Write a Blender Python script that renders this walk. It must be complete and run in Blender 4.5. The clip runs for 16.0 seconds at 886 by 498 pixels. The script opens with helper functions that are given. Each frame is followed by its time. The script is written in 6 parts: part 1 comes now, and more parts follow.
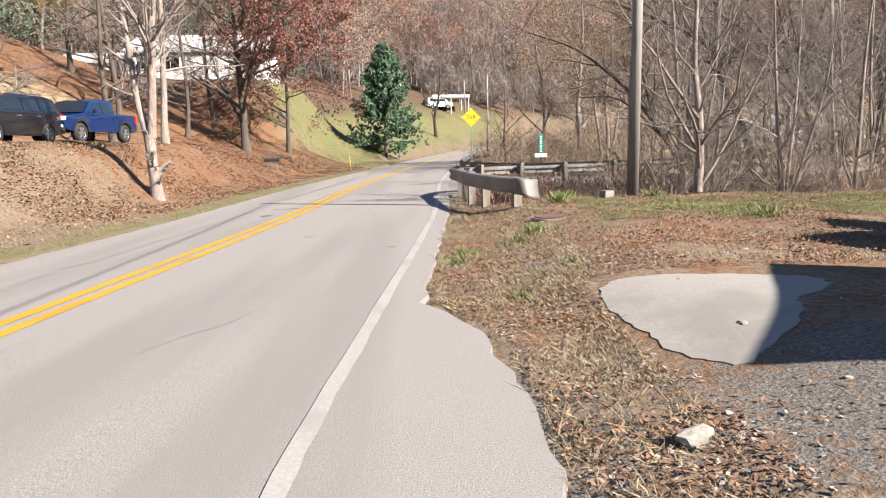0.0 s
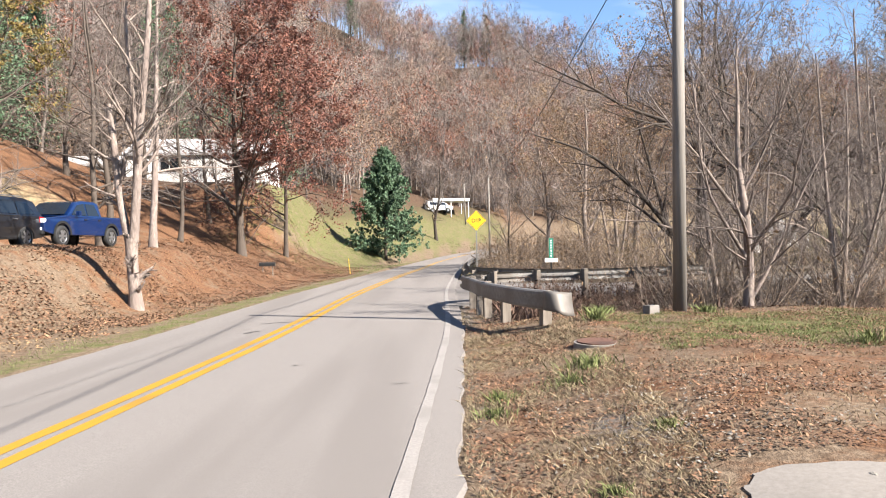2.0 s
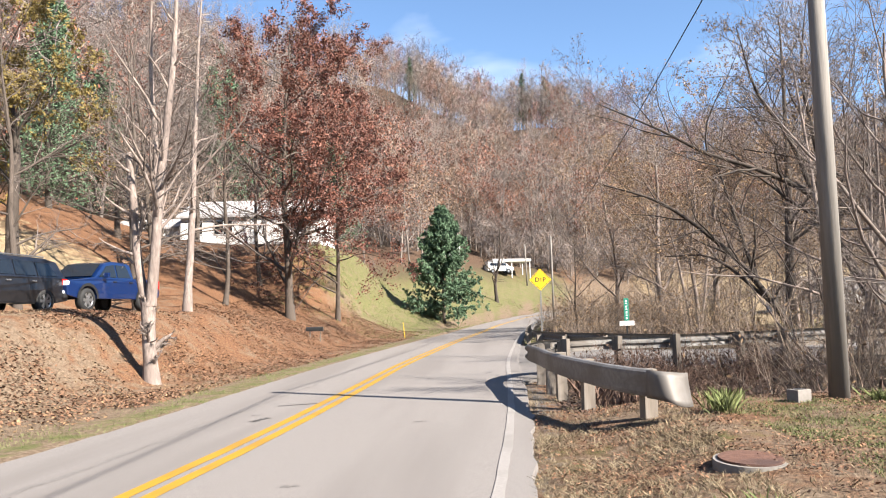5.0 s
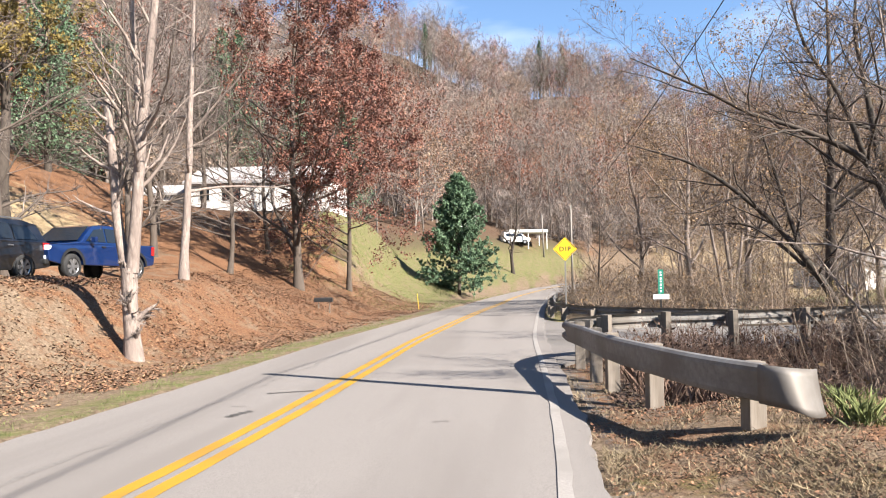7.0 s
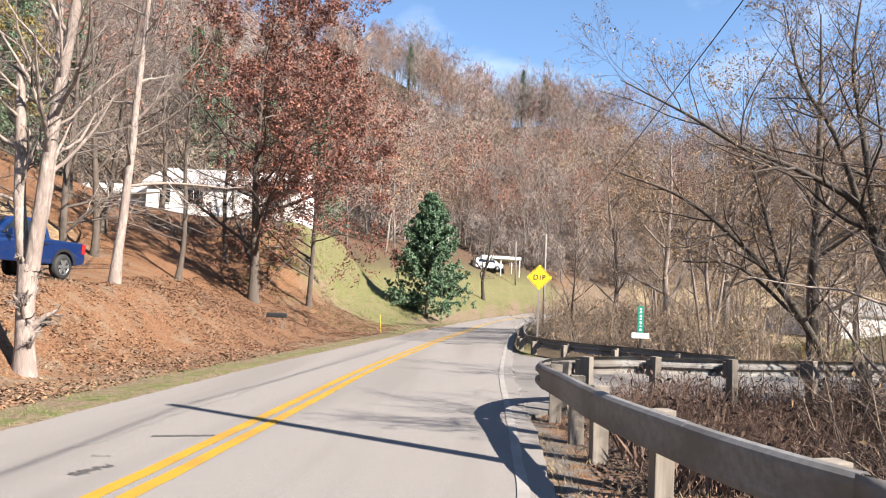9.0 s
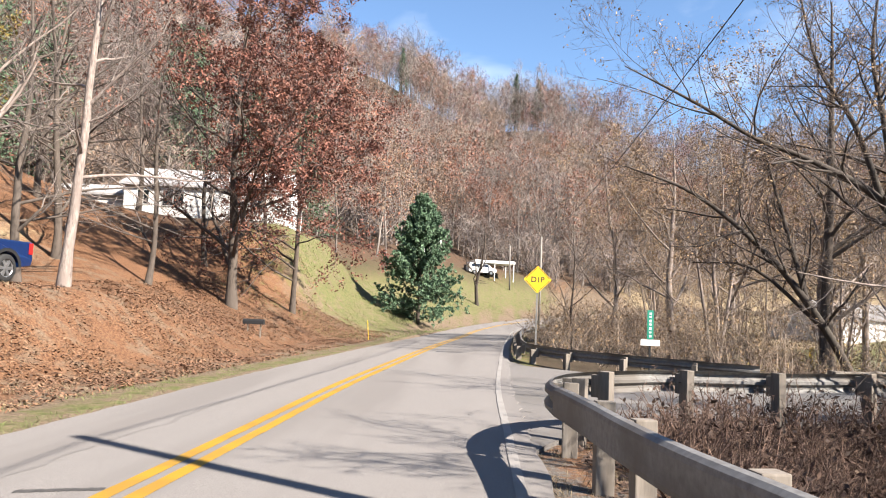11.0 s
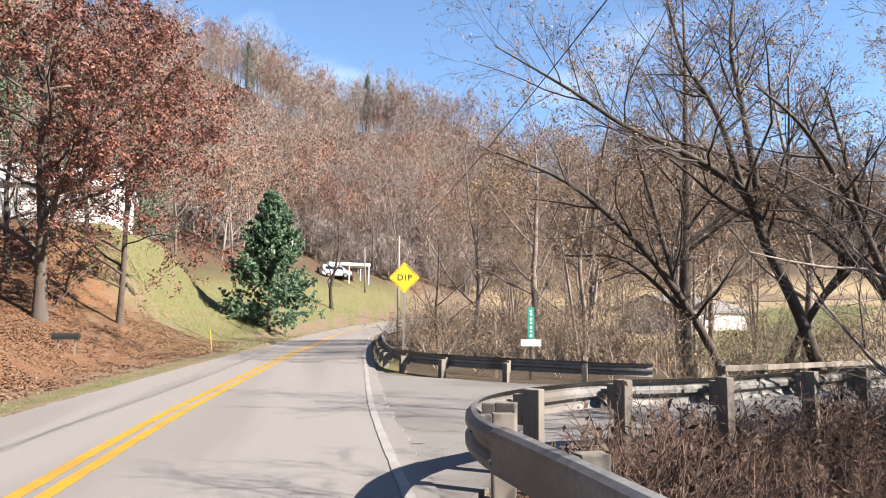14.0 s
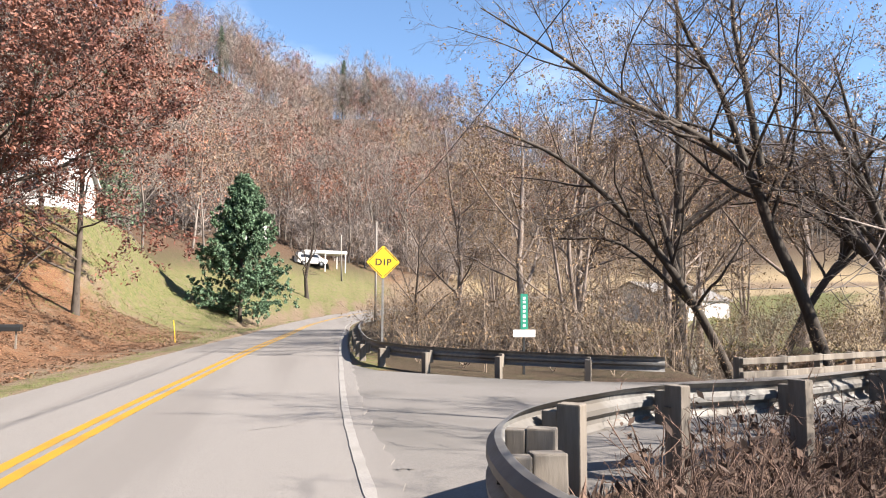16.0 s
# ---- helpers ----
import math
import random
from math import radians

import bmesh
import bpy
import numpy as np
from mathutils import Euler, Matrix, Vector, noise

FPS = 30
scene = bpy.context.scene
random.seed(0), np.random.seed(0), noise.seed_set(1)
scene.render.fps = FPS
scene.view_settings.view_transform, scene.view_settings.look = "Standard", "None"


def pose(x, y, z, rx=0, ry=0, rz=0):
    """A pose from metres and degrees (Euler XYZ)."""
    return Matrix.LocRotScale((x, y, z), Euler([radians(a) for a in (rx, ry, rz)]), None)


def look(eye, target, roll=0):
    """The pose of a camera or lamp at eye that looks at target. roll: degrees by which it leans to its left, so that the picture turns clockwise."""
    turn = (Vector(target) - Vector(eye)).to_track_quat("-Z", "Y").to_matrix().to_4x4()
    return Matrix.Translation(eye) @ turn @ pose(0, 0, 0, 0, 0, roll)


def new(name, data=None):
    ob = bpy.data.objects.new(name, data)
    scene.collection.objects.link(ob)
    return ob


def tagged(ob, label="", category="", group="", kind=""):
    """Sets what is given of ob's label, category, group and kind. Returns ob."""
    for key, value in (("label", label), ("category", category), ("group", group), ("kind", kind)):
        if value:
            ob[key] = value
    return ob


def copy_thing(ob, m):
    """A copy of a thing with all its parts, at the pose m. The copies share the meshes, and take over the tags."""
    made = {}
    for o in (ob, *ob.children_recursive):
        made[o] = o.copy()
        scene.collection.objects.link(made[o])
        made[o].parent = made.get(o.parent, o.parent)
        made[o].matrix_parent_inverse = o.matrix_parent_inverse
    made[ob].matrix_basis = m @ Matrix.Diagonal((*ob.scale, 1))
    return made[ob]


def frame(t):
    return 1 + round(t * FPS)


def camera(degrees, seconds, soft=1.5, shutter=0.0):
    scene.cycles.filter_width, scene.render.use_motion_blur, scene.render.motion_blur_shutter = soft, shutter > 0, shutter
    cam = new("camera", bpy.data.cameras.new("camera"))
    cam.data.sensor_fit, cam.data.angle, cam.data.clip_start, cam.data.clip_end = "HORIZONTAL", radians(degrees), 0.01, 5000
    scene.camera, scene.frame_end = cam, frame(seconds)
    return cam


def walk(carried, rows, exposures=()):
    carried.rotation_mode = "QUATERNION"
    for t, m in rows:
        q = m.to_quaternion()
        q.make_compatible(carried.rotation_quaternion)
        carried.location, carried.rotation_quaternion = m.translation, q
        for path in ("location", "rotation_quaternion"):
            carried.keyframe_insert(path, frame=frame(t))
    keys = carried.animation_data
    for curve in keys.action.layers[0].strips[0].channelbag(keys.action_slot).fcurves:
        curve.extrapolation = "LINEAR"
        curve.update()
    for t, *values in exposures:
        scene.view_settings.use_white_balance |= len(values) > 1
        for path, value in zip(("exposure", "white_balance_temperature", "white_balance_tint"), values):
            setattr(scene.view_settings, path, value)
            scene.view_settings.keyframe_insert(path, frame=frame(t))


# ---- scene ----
cam = camera(63.14, 16.0, soft=1.1)
PATH = [
    (0, -0.000, -0.000, 1.444, 81.87, 1.17, -0.00),
    (0.5, -0.128, 0.505, 1.500, 83.38, 1.52, -5.13),
    (1, -0.230, 1.045, 1.529, 85.01, -0.02, -5.11),
    (1.5, -0.299, 1.633, 1.538, 87.24, -0.05, -1.99),
    (2, -0.308, 2.233, 1.533, 89.96, 1.06, -0.15),
    (2.5, -0.338, 2.784, 1.530, 92.18, 1.79, -0.18),
    (3, -0.268, 3.303, 1.512, 93.66, 2.17, 0.19),
    (3.5, -0.249, 3.872, 1.496, 94.70, 2.65, 0.98),
    (4, -0.255, 4.467, 1.528, 95.45, 2.67, 2.02),
    (4.5, -0.254, 4.960, 1.539, 95.40, 1.91, 3.69),
    (7, -0.633, 7.856, 1.523, 92.75, 0.95, 5.77),
    (7.5, -0.645, 8.458, 1.550, 93.21, -0.25, 5.19),
    (8, -0.633, 9.031, 1.564, 93.89, -1.45, 5.01),
    (8.5, -0.648, 9.626, 1.580, 94.36, -2.32, 4.39),
    (9, -0.596, 10.194, 1.569, 94.58, -2.73, 3.38),
    (11.5, -0.626, 13.207, 1.542, 95.33, -2.43, 2.53),
    (12, -0.702, 13.809, 1.542, 96.42, -0.81, -2.77),
    (12.5, -0.710, 14.208, 1.526, 98.39, 1.77, -14.32),
    (13, -0.816, 14.586, 1.522, 97.91, 2.09, -20.36),
    (13.5, -0.882, 15.032, 1.531, 97.05, 1.15, -15.77),
    (14, -0.865, 15.513, 1.525, 95.63, -0.57, -8.70),
    (14.5, -0.852, 16.089, 1.510, 94.42, -0.94, -7.01),
    (15, -0.800, 16.613, 1.520, 94.74, -1.01, -8.42),
    (15.5, -0.761, 17.173, 1.525, 94.89, -0.72, -9.97),
    (16, -0.699, 17.693, 1.506, 94.78, -0.40, -10.50),
]
# camera
EXPO = 2.24
walk(cam, [(t, pose(*p)) for t, *p in PATH], exposures=[(0, EXPO), (16, EXPO)])

# ---------------------------------------------------------------- world and sun
SUN_TO = Vector((0.845, -0.54, 0.76)).normalized()
world = bpy.data.worlds.new("sky")
scene.world = world
world.use_nodes = True
wn = world.node_tree
wn.nodes.clear()
sky = wn.nodes.new("ShaderNodeTexSky")
sky.sky_type = "NISHITA"
sky.sun_disc = False
sky.sun_elevation = math.asin(SUN_TO.z)
sky.sun_rotation = math.atan2(SUN_TO.x, SUN_TO.y)
sky.air_density, sky.dust_density, sky.ozone_density = 1.0, 0.0, 4.0
bg = wn.nodes.new("ShaderNodeBackground")
bg.inputs["Strength"].default_value = 0.053
wo = wn.nodes.new("ShaderNodeOutputWorld")
wisp = wn.nodes.new("ShaderNodeTexNoise")
wisp.inputs["Scale"].default_value, wisp.inputs["Detail"].default_value, wisp.inputs["Distortion"].default_value = 2.2, 7, 0.6
wmap = wn.nodes.new("ShaderNodeMapping")
wmap.inputs["Scale"].default_value = (1, 1, 2.5)
wtc = wn.nodes.new("ShaderNodeTexCoord")
wn.links.new(wtc.outputs["Generated"], wmap.inputs[0])
wn.links.new(wmap.outputs[0], wisp.inputs["Vector"])
wramp = wn.nodes.new("ShaderNodeValToRGB")
wramp.color_ramp.elements[0].position, wramp.color_ramp.elements[1].position = 0.56, 0.92
wramp.color_ramp.elements[1].color = (0.75, 0.75, 0.75, 1)
wn.links.new(wisp.outputs[0], wramp.inputs[0])
wmix = wn.nodes.new("ShaderNodeMix")
wmix.data_type = "RGBA"
wmix.inputs[7].default_value = (7.0, 7.3, 7.8, 1)
wn.links.new(wramp.outputs[0], wmix.inputs[0])
wn.links.new(sky.outputs[0], wmix.inputs[6])
wn.links.new(wmix.outputs[2], bg.inputs[0])
wn.links.new(bg.outputs[0], wo.inputs[0])
sun_data = bpy.data.lights.new("sun", "SUN")
sun_data.energy, sun_data.angle, sun_data.color = 5.0, radians(0.5), (1.0, 0.91, 0.81)
sun = new("sun", sun_data)
sun.matrix_world = look(SUN_TO * 50, (0, 0, 0))


# ---------------------------------------------------------------- materials
def material(name, c1, c2, scale=8.0, rough=0.85, bump=0.3, big=0.6, c3=None, metal=0.0, stretch=(1, 1, 1), coords="Object", vary=0.0, dist=0.02, spec=0.4, wide_stretch=None):
    """Two-scale noise between c1 and c2, with patches of c3; vary shifts each object or island."""
    m = bpy.data.materials.new(name)
    m.use_nodes = True
    n, l = m.node_tree.nodes, m.node_tree.links
    b = n["Principled BSDF"]
    b.inputs["Roughness"].default_value, b.inputs["Metallic"].default_value = rough, metal
    b.inputs["Specular IOR Level"].default_value = spec
    tc = n.new("ShaderNodeTexCoord")
    mp = n.new("ShaderNodeMapping")
    mp.inputs["Scale"].default_value = stretch
    l.new(tc.outputs[coords], mp.inputs[0])
    fine, wide = n.new("ShaderNodeTexNoise"), n.new("ShaderNodeTexNoise")
    fine.inputs["Scale"].default_value, fine.inputs["Detail"].default_value, fine.inputs["Roughness"].default_value = scale, 6, 0.65
    wide.inputs["Scale"].default_value, wide.inputs["Detail"].default_value = big, 4
    l.new(mp.outputs[0], fine.inputs["Vector"])
    mw = n.new("ShaderNodeMapping")
    mw.inputs["Scale"].default_value = wide_stretch or stretch
    l.new(tc.outputs[coords], mw.inputs[0])
    l.new(mw.outputs[0], wide.inputs["Vector"])
    r1 = n.new("ShaderNodeValToRGB")
    r1.color_ramp.elements[0].position, r1.color_ramp.elements[1].position = 0.32, 0.68
    r1.color_ramp.elements[0].color, r1.color_ramp.elements[1].color = (*c1, 1), (*c2, 1)
    l.new(fine.outputs[0], r1.inputs[0])
    out = r1.outputs[0]
    if c3:
        r2 = n.new("ShaderNodeValToRGB")
        r2.color_ramp.elements[0].position, r2.color_ramp.elements[1].position = 0.48, 0.62
        l.new(wide.outputs[0], r2.inputs[0])
        mx = n.new("ShaderNodeMix")
        mx.data_type = "RGBA"
        l.new(r2.outputs[0], mx.inputs[0])
        l.new(out, mx.inputs[6])
        mx.inputs[7].default_value = (*c3, 1)
        out = mx.outputs[2]
    if vary:
        geo, hsv, ma = n.new("ShaderNodeNewGeometry"), n.new("ShaderNodeHueSaturation"), n.new("ShaderNodeMapRange")
        ma.inputs["To Min"].default_value, ma.inputs["To Max"].default_value = 1 - vary, 1 + vary
        l.new(geo.outputs["Random Per Island"], ma.inputs[0])
        l.new(ma.outputs[0], hsv.inputs["Value"])
        l.new(out, hsv.inputs["Color"])
        out = hsv.outputs[0]
    l.new(out, b.inputs["Base Color"])
    if bump:
        bp = n.new("ShaderNodeBump")
        bp.inputs["Strength"].default_value, bp.inputs["Distance"].default_value = bump, dist
        l.new(fine.outputs[0], bp.inputs["Height"])
        l.new(bp.outputs[0], b.inputs["Normal"])
    return m


def plain(name, c, rough=0.5, metal=0.0, spec=0.5, coat=0.0):
    m = material(name, [v * 0.92 for v in c], [min(1, v * 1.06) for v in c], 30, rough, 0.02, metal=metal, spec=spec)
    m.node_tree.nodes["Principled BSDF"].inputs["Coat Weight"].default_value = coat
    return m


ASPHALT = material("asphalt", (0.095, 0.088, 0.083), (0.20, 0.186, 0.176), 95, 0.9, 0.6, 0.9, (0.128, 0.118, 0.111), dist=0.006, wide_stretch=(1.0, 0.07, 1.0), spec=0.2)
ASPHALT_SIDE = material("side_asphalt", (0.0884, 0.0816, 0.0768), (0.129, 0.119, 0.112), 45, 0.92, 0.5, 0.35, (0.085, 0.0782, 0.0728), dist=0.008)
YELLOW = material("yellow_paint", (0.245, 0.133, 0.0068), (0.286, 0.163, 0.0102), 40, 0.7, 0.3, 1.2, (0.218, 0.122, 0.0136), dist=0.004)
WHITE = material("white_paint", (0.156, 0.146, 0.136), (0.218, 0.205, 0.194), 40, 0.75, 0.3, 1.5, (0.156, 0.146, 0.136), dist=0.004)
TAR = material("tar_seam", (0.0918, 0.085, 0.0796), (0.136, 0.126, 0.119), 20, 0.8, 0.2)
DARK_MARK = material("dark_road_mark", (0.03, 0.028, 0.027), (0.06, 0.056, 0.053), 20, 0.7, 0.3)
CONCRETE = material("concrete", (0.153, 0.141, 0.128), (0.194, 0.18, 0.165), 30, 0.9, 0.3, 1.5, (0.146, 0.136, 0.122), dist=0.006, spec=0.15)
BARK = material("bark", (0.0374, 0.0289, 0.0221), (0.0816, 0.0646, 0.0527), 9, 0.95, 0.9, 1.2, (0.0578, 0.0459, 0.0374), stretch=(1, 1, 0.25), dist=0.03)
PALE_BARK = material("pale_bark", (0.10, 0.078, 0.067), (0.255, 0.21, 0.183), 14, 0.9, 1.0, 3.0, (0.145, 0.115, 0.10), stretch=(1, 1, 0.3), dist=0.03)
DARK_BARK = material("dark_bark", (0.0238, 0.0187, 0.0153), (0.0544, 0.0425, 0.034), 9, 0.95, 0.9, 1.2, (0.0374, 0.0306, 0.0238), stretch=(1, 1, 0.25), dist=0.03)
TWIG = material("twig", (0.0442, 0.0306, 0.0238), (0.085, 0.0612, 0.0493), 3, 0.9, 0.0, vary=0.5)
BELT_TWIG = material("thicket_twig", (0.098, 0.072, 0.054), (0.245, 0.19, 0.145), 2, 0.9, 0.0, vary=0.5)
FAR_TWIG = material("far_twig", (0.08, 0.069, 0.068), (0.235, 0.195, 0.175), 0.11, 0.9, 0.0, 0.04, (0.175, 0.128, 0.098), vary=0.3)
FAR_RED = material("far_red_leaf", (0.085, 0.028, 0.024), (0.23, 0.10, 0.056), 0.08, 0.8, 0.0, vary=0.35)
FAR_TAN = material("far_tan_leaf", (0.136, 0.0816, 0.051), (0.218, 0.146, 0.0952), 0.10, 0.8, 0.0, vary=0.35)
FAR_BARK = material("far_bark", (0.068, 0.0578, 0.051), (0.19, 0.163, 0.143), 0.3, 0.95, 0.0, vary=0.3)
GREY_TWIG = material("grey_twig", (0.062, 0.05, 0.045), (0.15, 0.125, 0.11), 3, 0.9, 0.0, vary=0.5)
RED_LEAF = material("red_leaf", (0.062, 0.019, 0.014), (0.145, 0.056, 0.036), 1.2, 0.7, 0.0, 0.5, (0.115, 0.046, 0.028), vary=0.5)
TAN_LEAF = material("tan_leaf", (0.13, 0.078, 0.038), (0.23, 0.15, 0.078), 1.5, 0.75, 0.0, vary=0.45)
GOLD_LEAF = material("gold_leaf", (0.0884, 0.068, 0.0136), (0.143, 0.102, 0.0238), 1.5, 0.75, 0.0, vary=0.4)
NEEDLE = material("needle", (0.03, 0.066, 0.034), (0.095, 0.15, 0.082), 1.2, 0.75, 0.0, 0.6, (0.06, 0.105, 0.058), vary=0.4)
LITTER = material("leaf_litter", (0.045, 0.021, 0.012), (0.20, 0.115, 0.066), 7.0, 0.85, 0.0, 0.5, (0.115, 0.058, 0.032), vary=0.6)
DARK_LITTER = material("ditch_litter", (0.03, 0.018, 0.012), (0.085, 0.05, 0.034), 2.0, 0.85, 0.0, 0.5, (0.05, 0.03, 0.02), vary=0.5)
WEED = material("dead_weed", (0.055, 0.034, 0.026), (0.14, 0.088, 0.064), 3, 0.9, 0.0, vary=0.5)
STAINED = material("stained_concrete", (0.045, 0.039, 0.032), (0.09, 0.078, 0.066), 9, 0.95, 0.4, 1.1, (0.035, 0.03, 0.024))
DRY_GRASS = material("dry_grass", (0.129, 0.0986, 0.0578), (0.19, 0.153, 0.0986), 3, 0.9, 0.0, vary=0.35)
GRASS = material("grass_blade", (0.055, 0.074, 0.018), (0.125, 0.14, 0.048), 3, 0.8, 0.0, vary=0.35)
GALV = material("weathered_steel", (0.115, 0.11, 0.104), (0.185, 0.18, 0.173), 14, 0.6, 0.15, 0.8, (0.10, 0.09, 0.08), metal=0.3, dist=0.004)
POST_WOOD = material("weathered_timber", (0.102, 0.085, 0.068), (0.177, 0.156, 0.133), 10, 0.9, 0.6, 1.3, (0.0816, 0.068, 0.0561), stretch=(1, 1, 0.12), dist=0.01)
POLE_WOOD = material("pole_timber", (0.115, 0.105, 0.094), (0.20, 0.185, 0.166), 14, 0.9, 0.6, 0.8, (0.09, 0.081, 0.071), stretch=(1, 1, 0.06), dist=0.01)
BLACK = plain("black_rubber", (0.009, 0.009, 0.009), 0.8)
DARK = plain("dark_metal", (0.018, 0.018, 0.018), 0.5, 0.3)
RUST = material("rusted_iron", (0.0544, 0.0238, 0.0153), (0.102, 0.051, 0.034), 18, 0.9, 0.4, 2, (0.0408, 0.0204, 0.0153))
SIGN_YELLOW = plain("sign_yellow", (0.581, 0.379, 0.00612), 0.45)
SIGN_GREEN = plain("sign_green", (0.00612, 0.159, 0.104), 0.45)
SIGN_BLACK = plain("sign_black", (0.00918, 0.00918, 0.00918), 0.6)
SIGN_WHITE = plain("sign_white", (0.49, 0.49, 0.478), 0.5)
SIDING = material("white_siding", (0.44, 0.434, 0.422), (0.501, 0.496, 0.484), 2, 0.7, 0.1, 0.4, (0.428, 0.416, 0.404))
ROOF = material("shingle_roof", (0.102, 0.0952, 0.0918), (0.15, 0.143, 0.136), 6, 0.9, 0.3)
BROWN_ROOF = material("brown_roof", (0.0476, 0.0272, 0.0204), (0.0816, 0.051, 0.0374), 6, 0.9, 0.3)
GLASS = plain("dark_glass", (0.008, 0.010, 0.012), 0.08, 0.0, 0.8)
BLUE_PAINT = plain("blue_car_paint", (0.0025, 0.016, 0.075), 0.3, 0.3, 0.6, 1.0)
GREY_PAINT = plain("charcoal_car_paint", (0.012, 0.012, 0.0145), 0.3, 0.4, 0.6, 1.0)
CHROME = plain("alloy", (0.28, 0.28, 0.285), 0.3, 0.8)
LAMP_RED = plain("tail_lamp", (0.30, 0.012, 0.012), 0.25)
LAMP_CLEAR = plain("head_lamp", (0.7, 0.75, 0.8), 0.15, 0.2)
WATER = plain("creek_water", (0.022, 0.022, 0.017), 0.08)


# ---------------------------------------------------------------- mesh helpers
def mesh_of(name, verts, faces, mats, smooth=False, index=None):
    me = bpy.data.meshes.new(name)
    v = np.asarray(verts, dtype=np.float32).reshape(-1, 3)
    if isinstance(faces, np.ndarray):
        k = faces.shape[1]
        me.vertices.add(len(v))
        me.vertices.foreach_set("co", v.ravel())
        me.loops.add(faces.size)
        me.loops.foreach_set("vertex_index", faces.ravel().astype(np.int32))
        me.polygons.add(len(faces))
        me.polygons.foreach_set("loop_start", np.arange(0, faces.size, k, dtype=np.int32))
        me.polygons.foreach_set("loop_total", np.full(len(faces), k, dtype=np.int32))
    else:
        me.from_pydata(v.tolist(), [], faces)
    for m in mats if isinstance(mats, (list, tuple)) else [mats]:
        me.materials.append(m)
    if index is not None:
        me.polygons.foreach_set("material_index", np.asarray(index, dtype=np.int32))
    if smooth:
        me.polygons.foreach_set("use_smooth", np.ones(len(me.polygons), dtype=bool))
    me.update()
    me.validate()
    return me


def part(name, bm, mat, parent=None, label="", smooth=False):
    """Links a bmesh (or a mesh) as one object under parent."""
    if isinstance(bm, bpy.types.Mesh):
        me = bm
    else:
        me = bpy.data.meshes.new(name)
        bm.to_mesh(me)
        bm.free()
        me.materials.append(mat)
    if smooth:
        me.polygons.foreach_set("use_smooth", np.ones(len(me.polygons), dtype=bool))
    ob = new(name, me)
    if parent:
        ob.parent = parent
    return tagged(ob, label)


def thing(name, m, label, category, group="", kind=""):
    ob = new(name)
    ob.empty_display_size = 0.2
    ob.matrix_world = m
    return tagged(ob, label, category, group, kind)


def box(bm, x0, x1, y0, y1, z0, z1, bevel=0.0, taper=None):
    r = bmesh.ops.create_cube(bm, size=1)
    vs = r["verts"]
    for v in vs:
        t = taper if taper and v.co.z > 0 else 1.0
        v.co = Vector(((x0 + x1) / 2 + v.co.x * (x1 - x0) * t, (y0 + y1) / 2 + v.co.y * (y1 - y0) * t, (z0 + z1) / 2 + v.co.z * (z1 - z0)))
    if bevel:
        es = {e for v in vs for e in v.link_edges}
        bmesh.ops.bevel(bm, geom=list(es), offset=bevel, segments=2, profile=0.6, affect="EDGES")
    return bm


def boxed(*a, **k):
    return box(bmesh.new(), *a, **k)


def cyl(bm, r0, r1, p, q, seg=12):
    p, q = Vector(p), Vector(q)
    r = bmesh.ops.create_cone(bm, cap_ends=True, segments=seg, radius1=r0, radius2=r1, depth=(q - p).length)
    m = Matrix.Translation((p + q) / 2) @ (q - p).to_track_quat("Z", "Y").to_matrix().to_4x4()
    bmesh.ops.transform(bm, matrix=m, verts=r["verts"])
    return bm


def prism(outline, width, bevel=0.0):
    """A side outline of (length, height) given thickness across x, both faces closed."""
    bm = bmesh.new()
    a = [bm.verts.new((-width / 2, y, z)) for y, z in outline]
    b = [bm.verts.new((width / 2, y, z)) for y, z in outline]
    n = len(a)
    bm.faces.new(a)
    bm.faces.new(b[::-1])
    for i in range(n):
        bm.faces.new((a[i], b[i], b[(i + 1) % n], a[(i + 1) % n]))
    bmesh.ops.recalc_face_normals(bm, faces=bm.faces)
    if bevel:
        bmesh.ops.bevel(bm, geom=list(bm.edges), offset=bevel, segments=2, profile=0.6, affect="EDGES")
    return bm


def catmull(pts, n=8):
    p = [np.array(a, float) for a in pts]
    p = [2 * p[0] - p[1]] + p + [2 * p[-1] - p[-2]]
    out = []
    for i in range(1, len(p) - 2):
        for k in range(n):
            t = k / n
            out.append(0.5 * (2 * p[i] + (p[i + 1] - p[i - 1]) * t + (2 * p[i - 1] - 5 * p[i] + 4 * p[i + 1] - p[i + 2]) * t * t + (3 * p[i] - p[i - 1] - 3 * p[i + 1] + p[i + 2]) * t ** 3))
    out.append(p[-2])
    return np.array(out)


def sstep(a, b, x):
    t = np.clip((np.asarray(x, float) - a) / (b - a), 0, 1)
    return t * t * (3 - 2 * t)


RNG = np.random.default_rng(7)


def waves(x, y, size, seed=0):
    """Smooth unevenness between about -1 and 1."""
    r = np.random.default_rng(seed)
    out = np.zeros_like(np.asarray(x, float))
    for k in range(7):
        a, p, f = r.uniform(0, 6.28), r.uniform(0, 6.28), r.uniform(0.6, 1.7) * 6.28 / size
        out = out + np.sin((x * np.cos(a) + y * np.sin(a)) * f + p)
    return out / 3.0


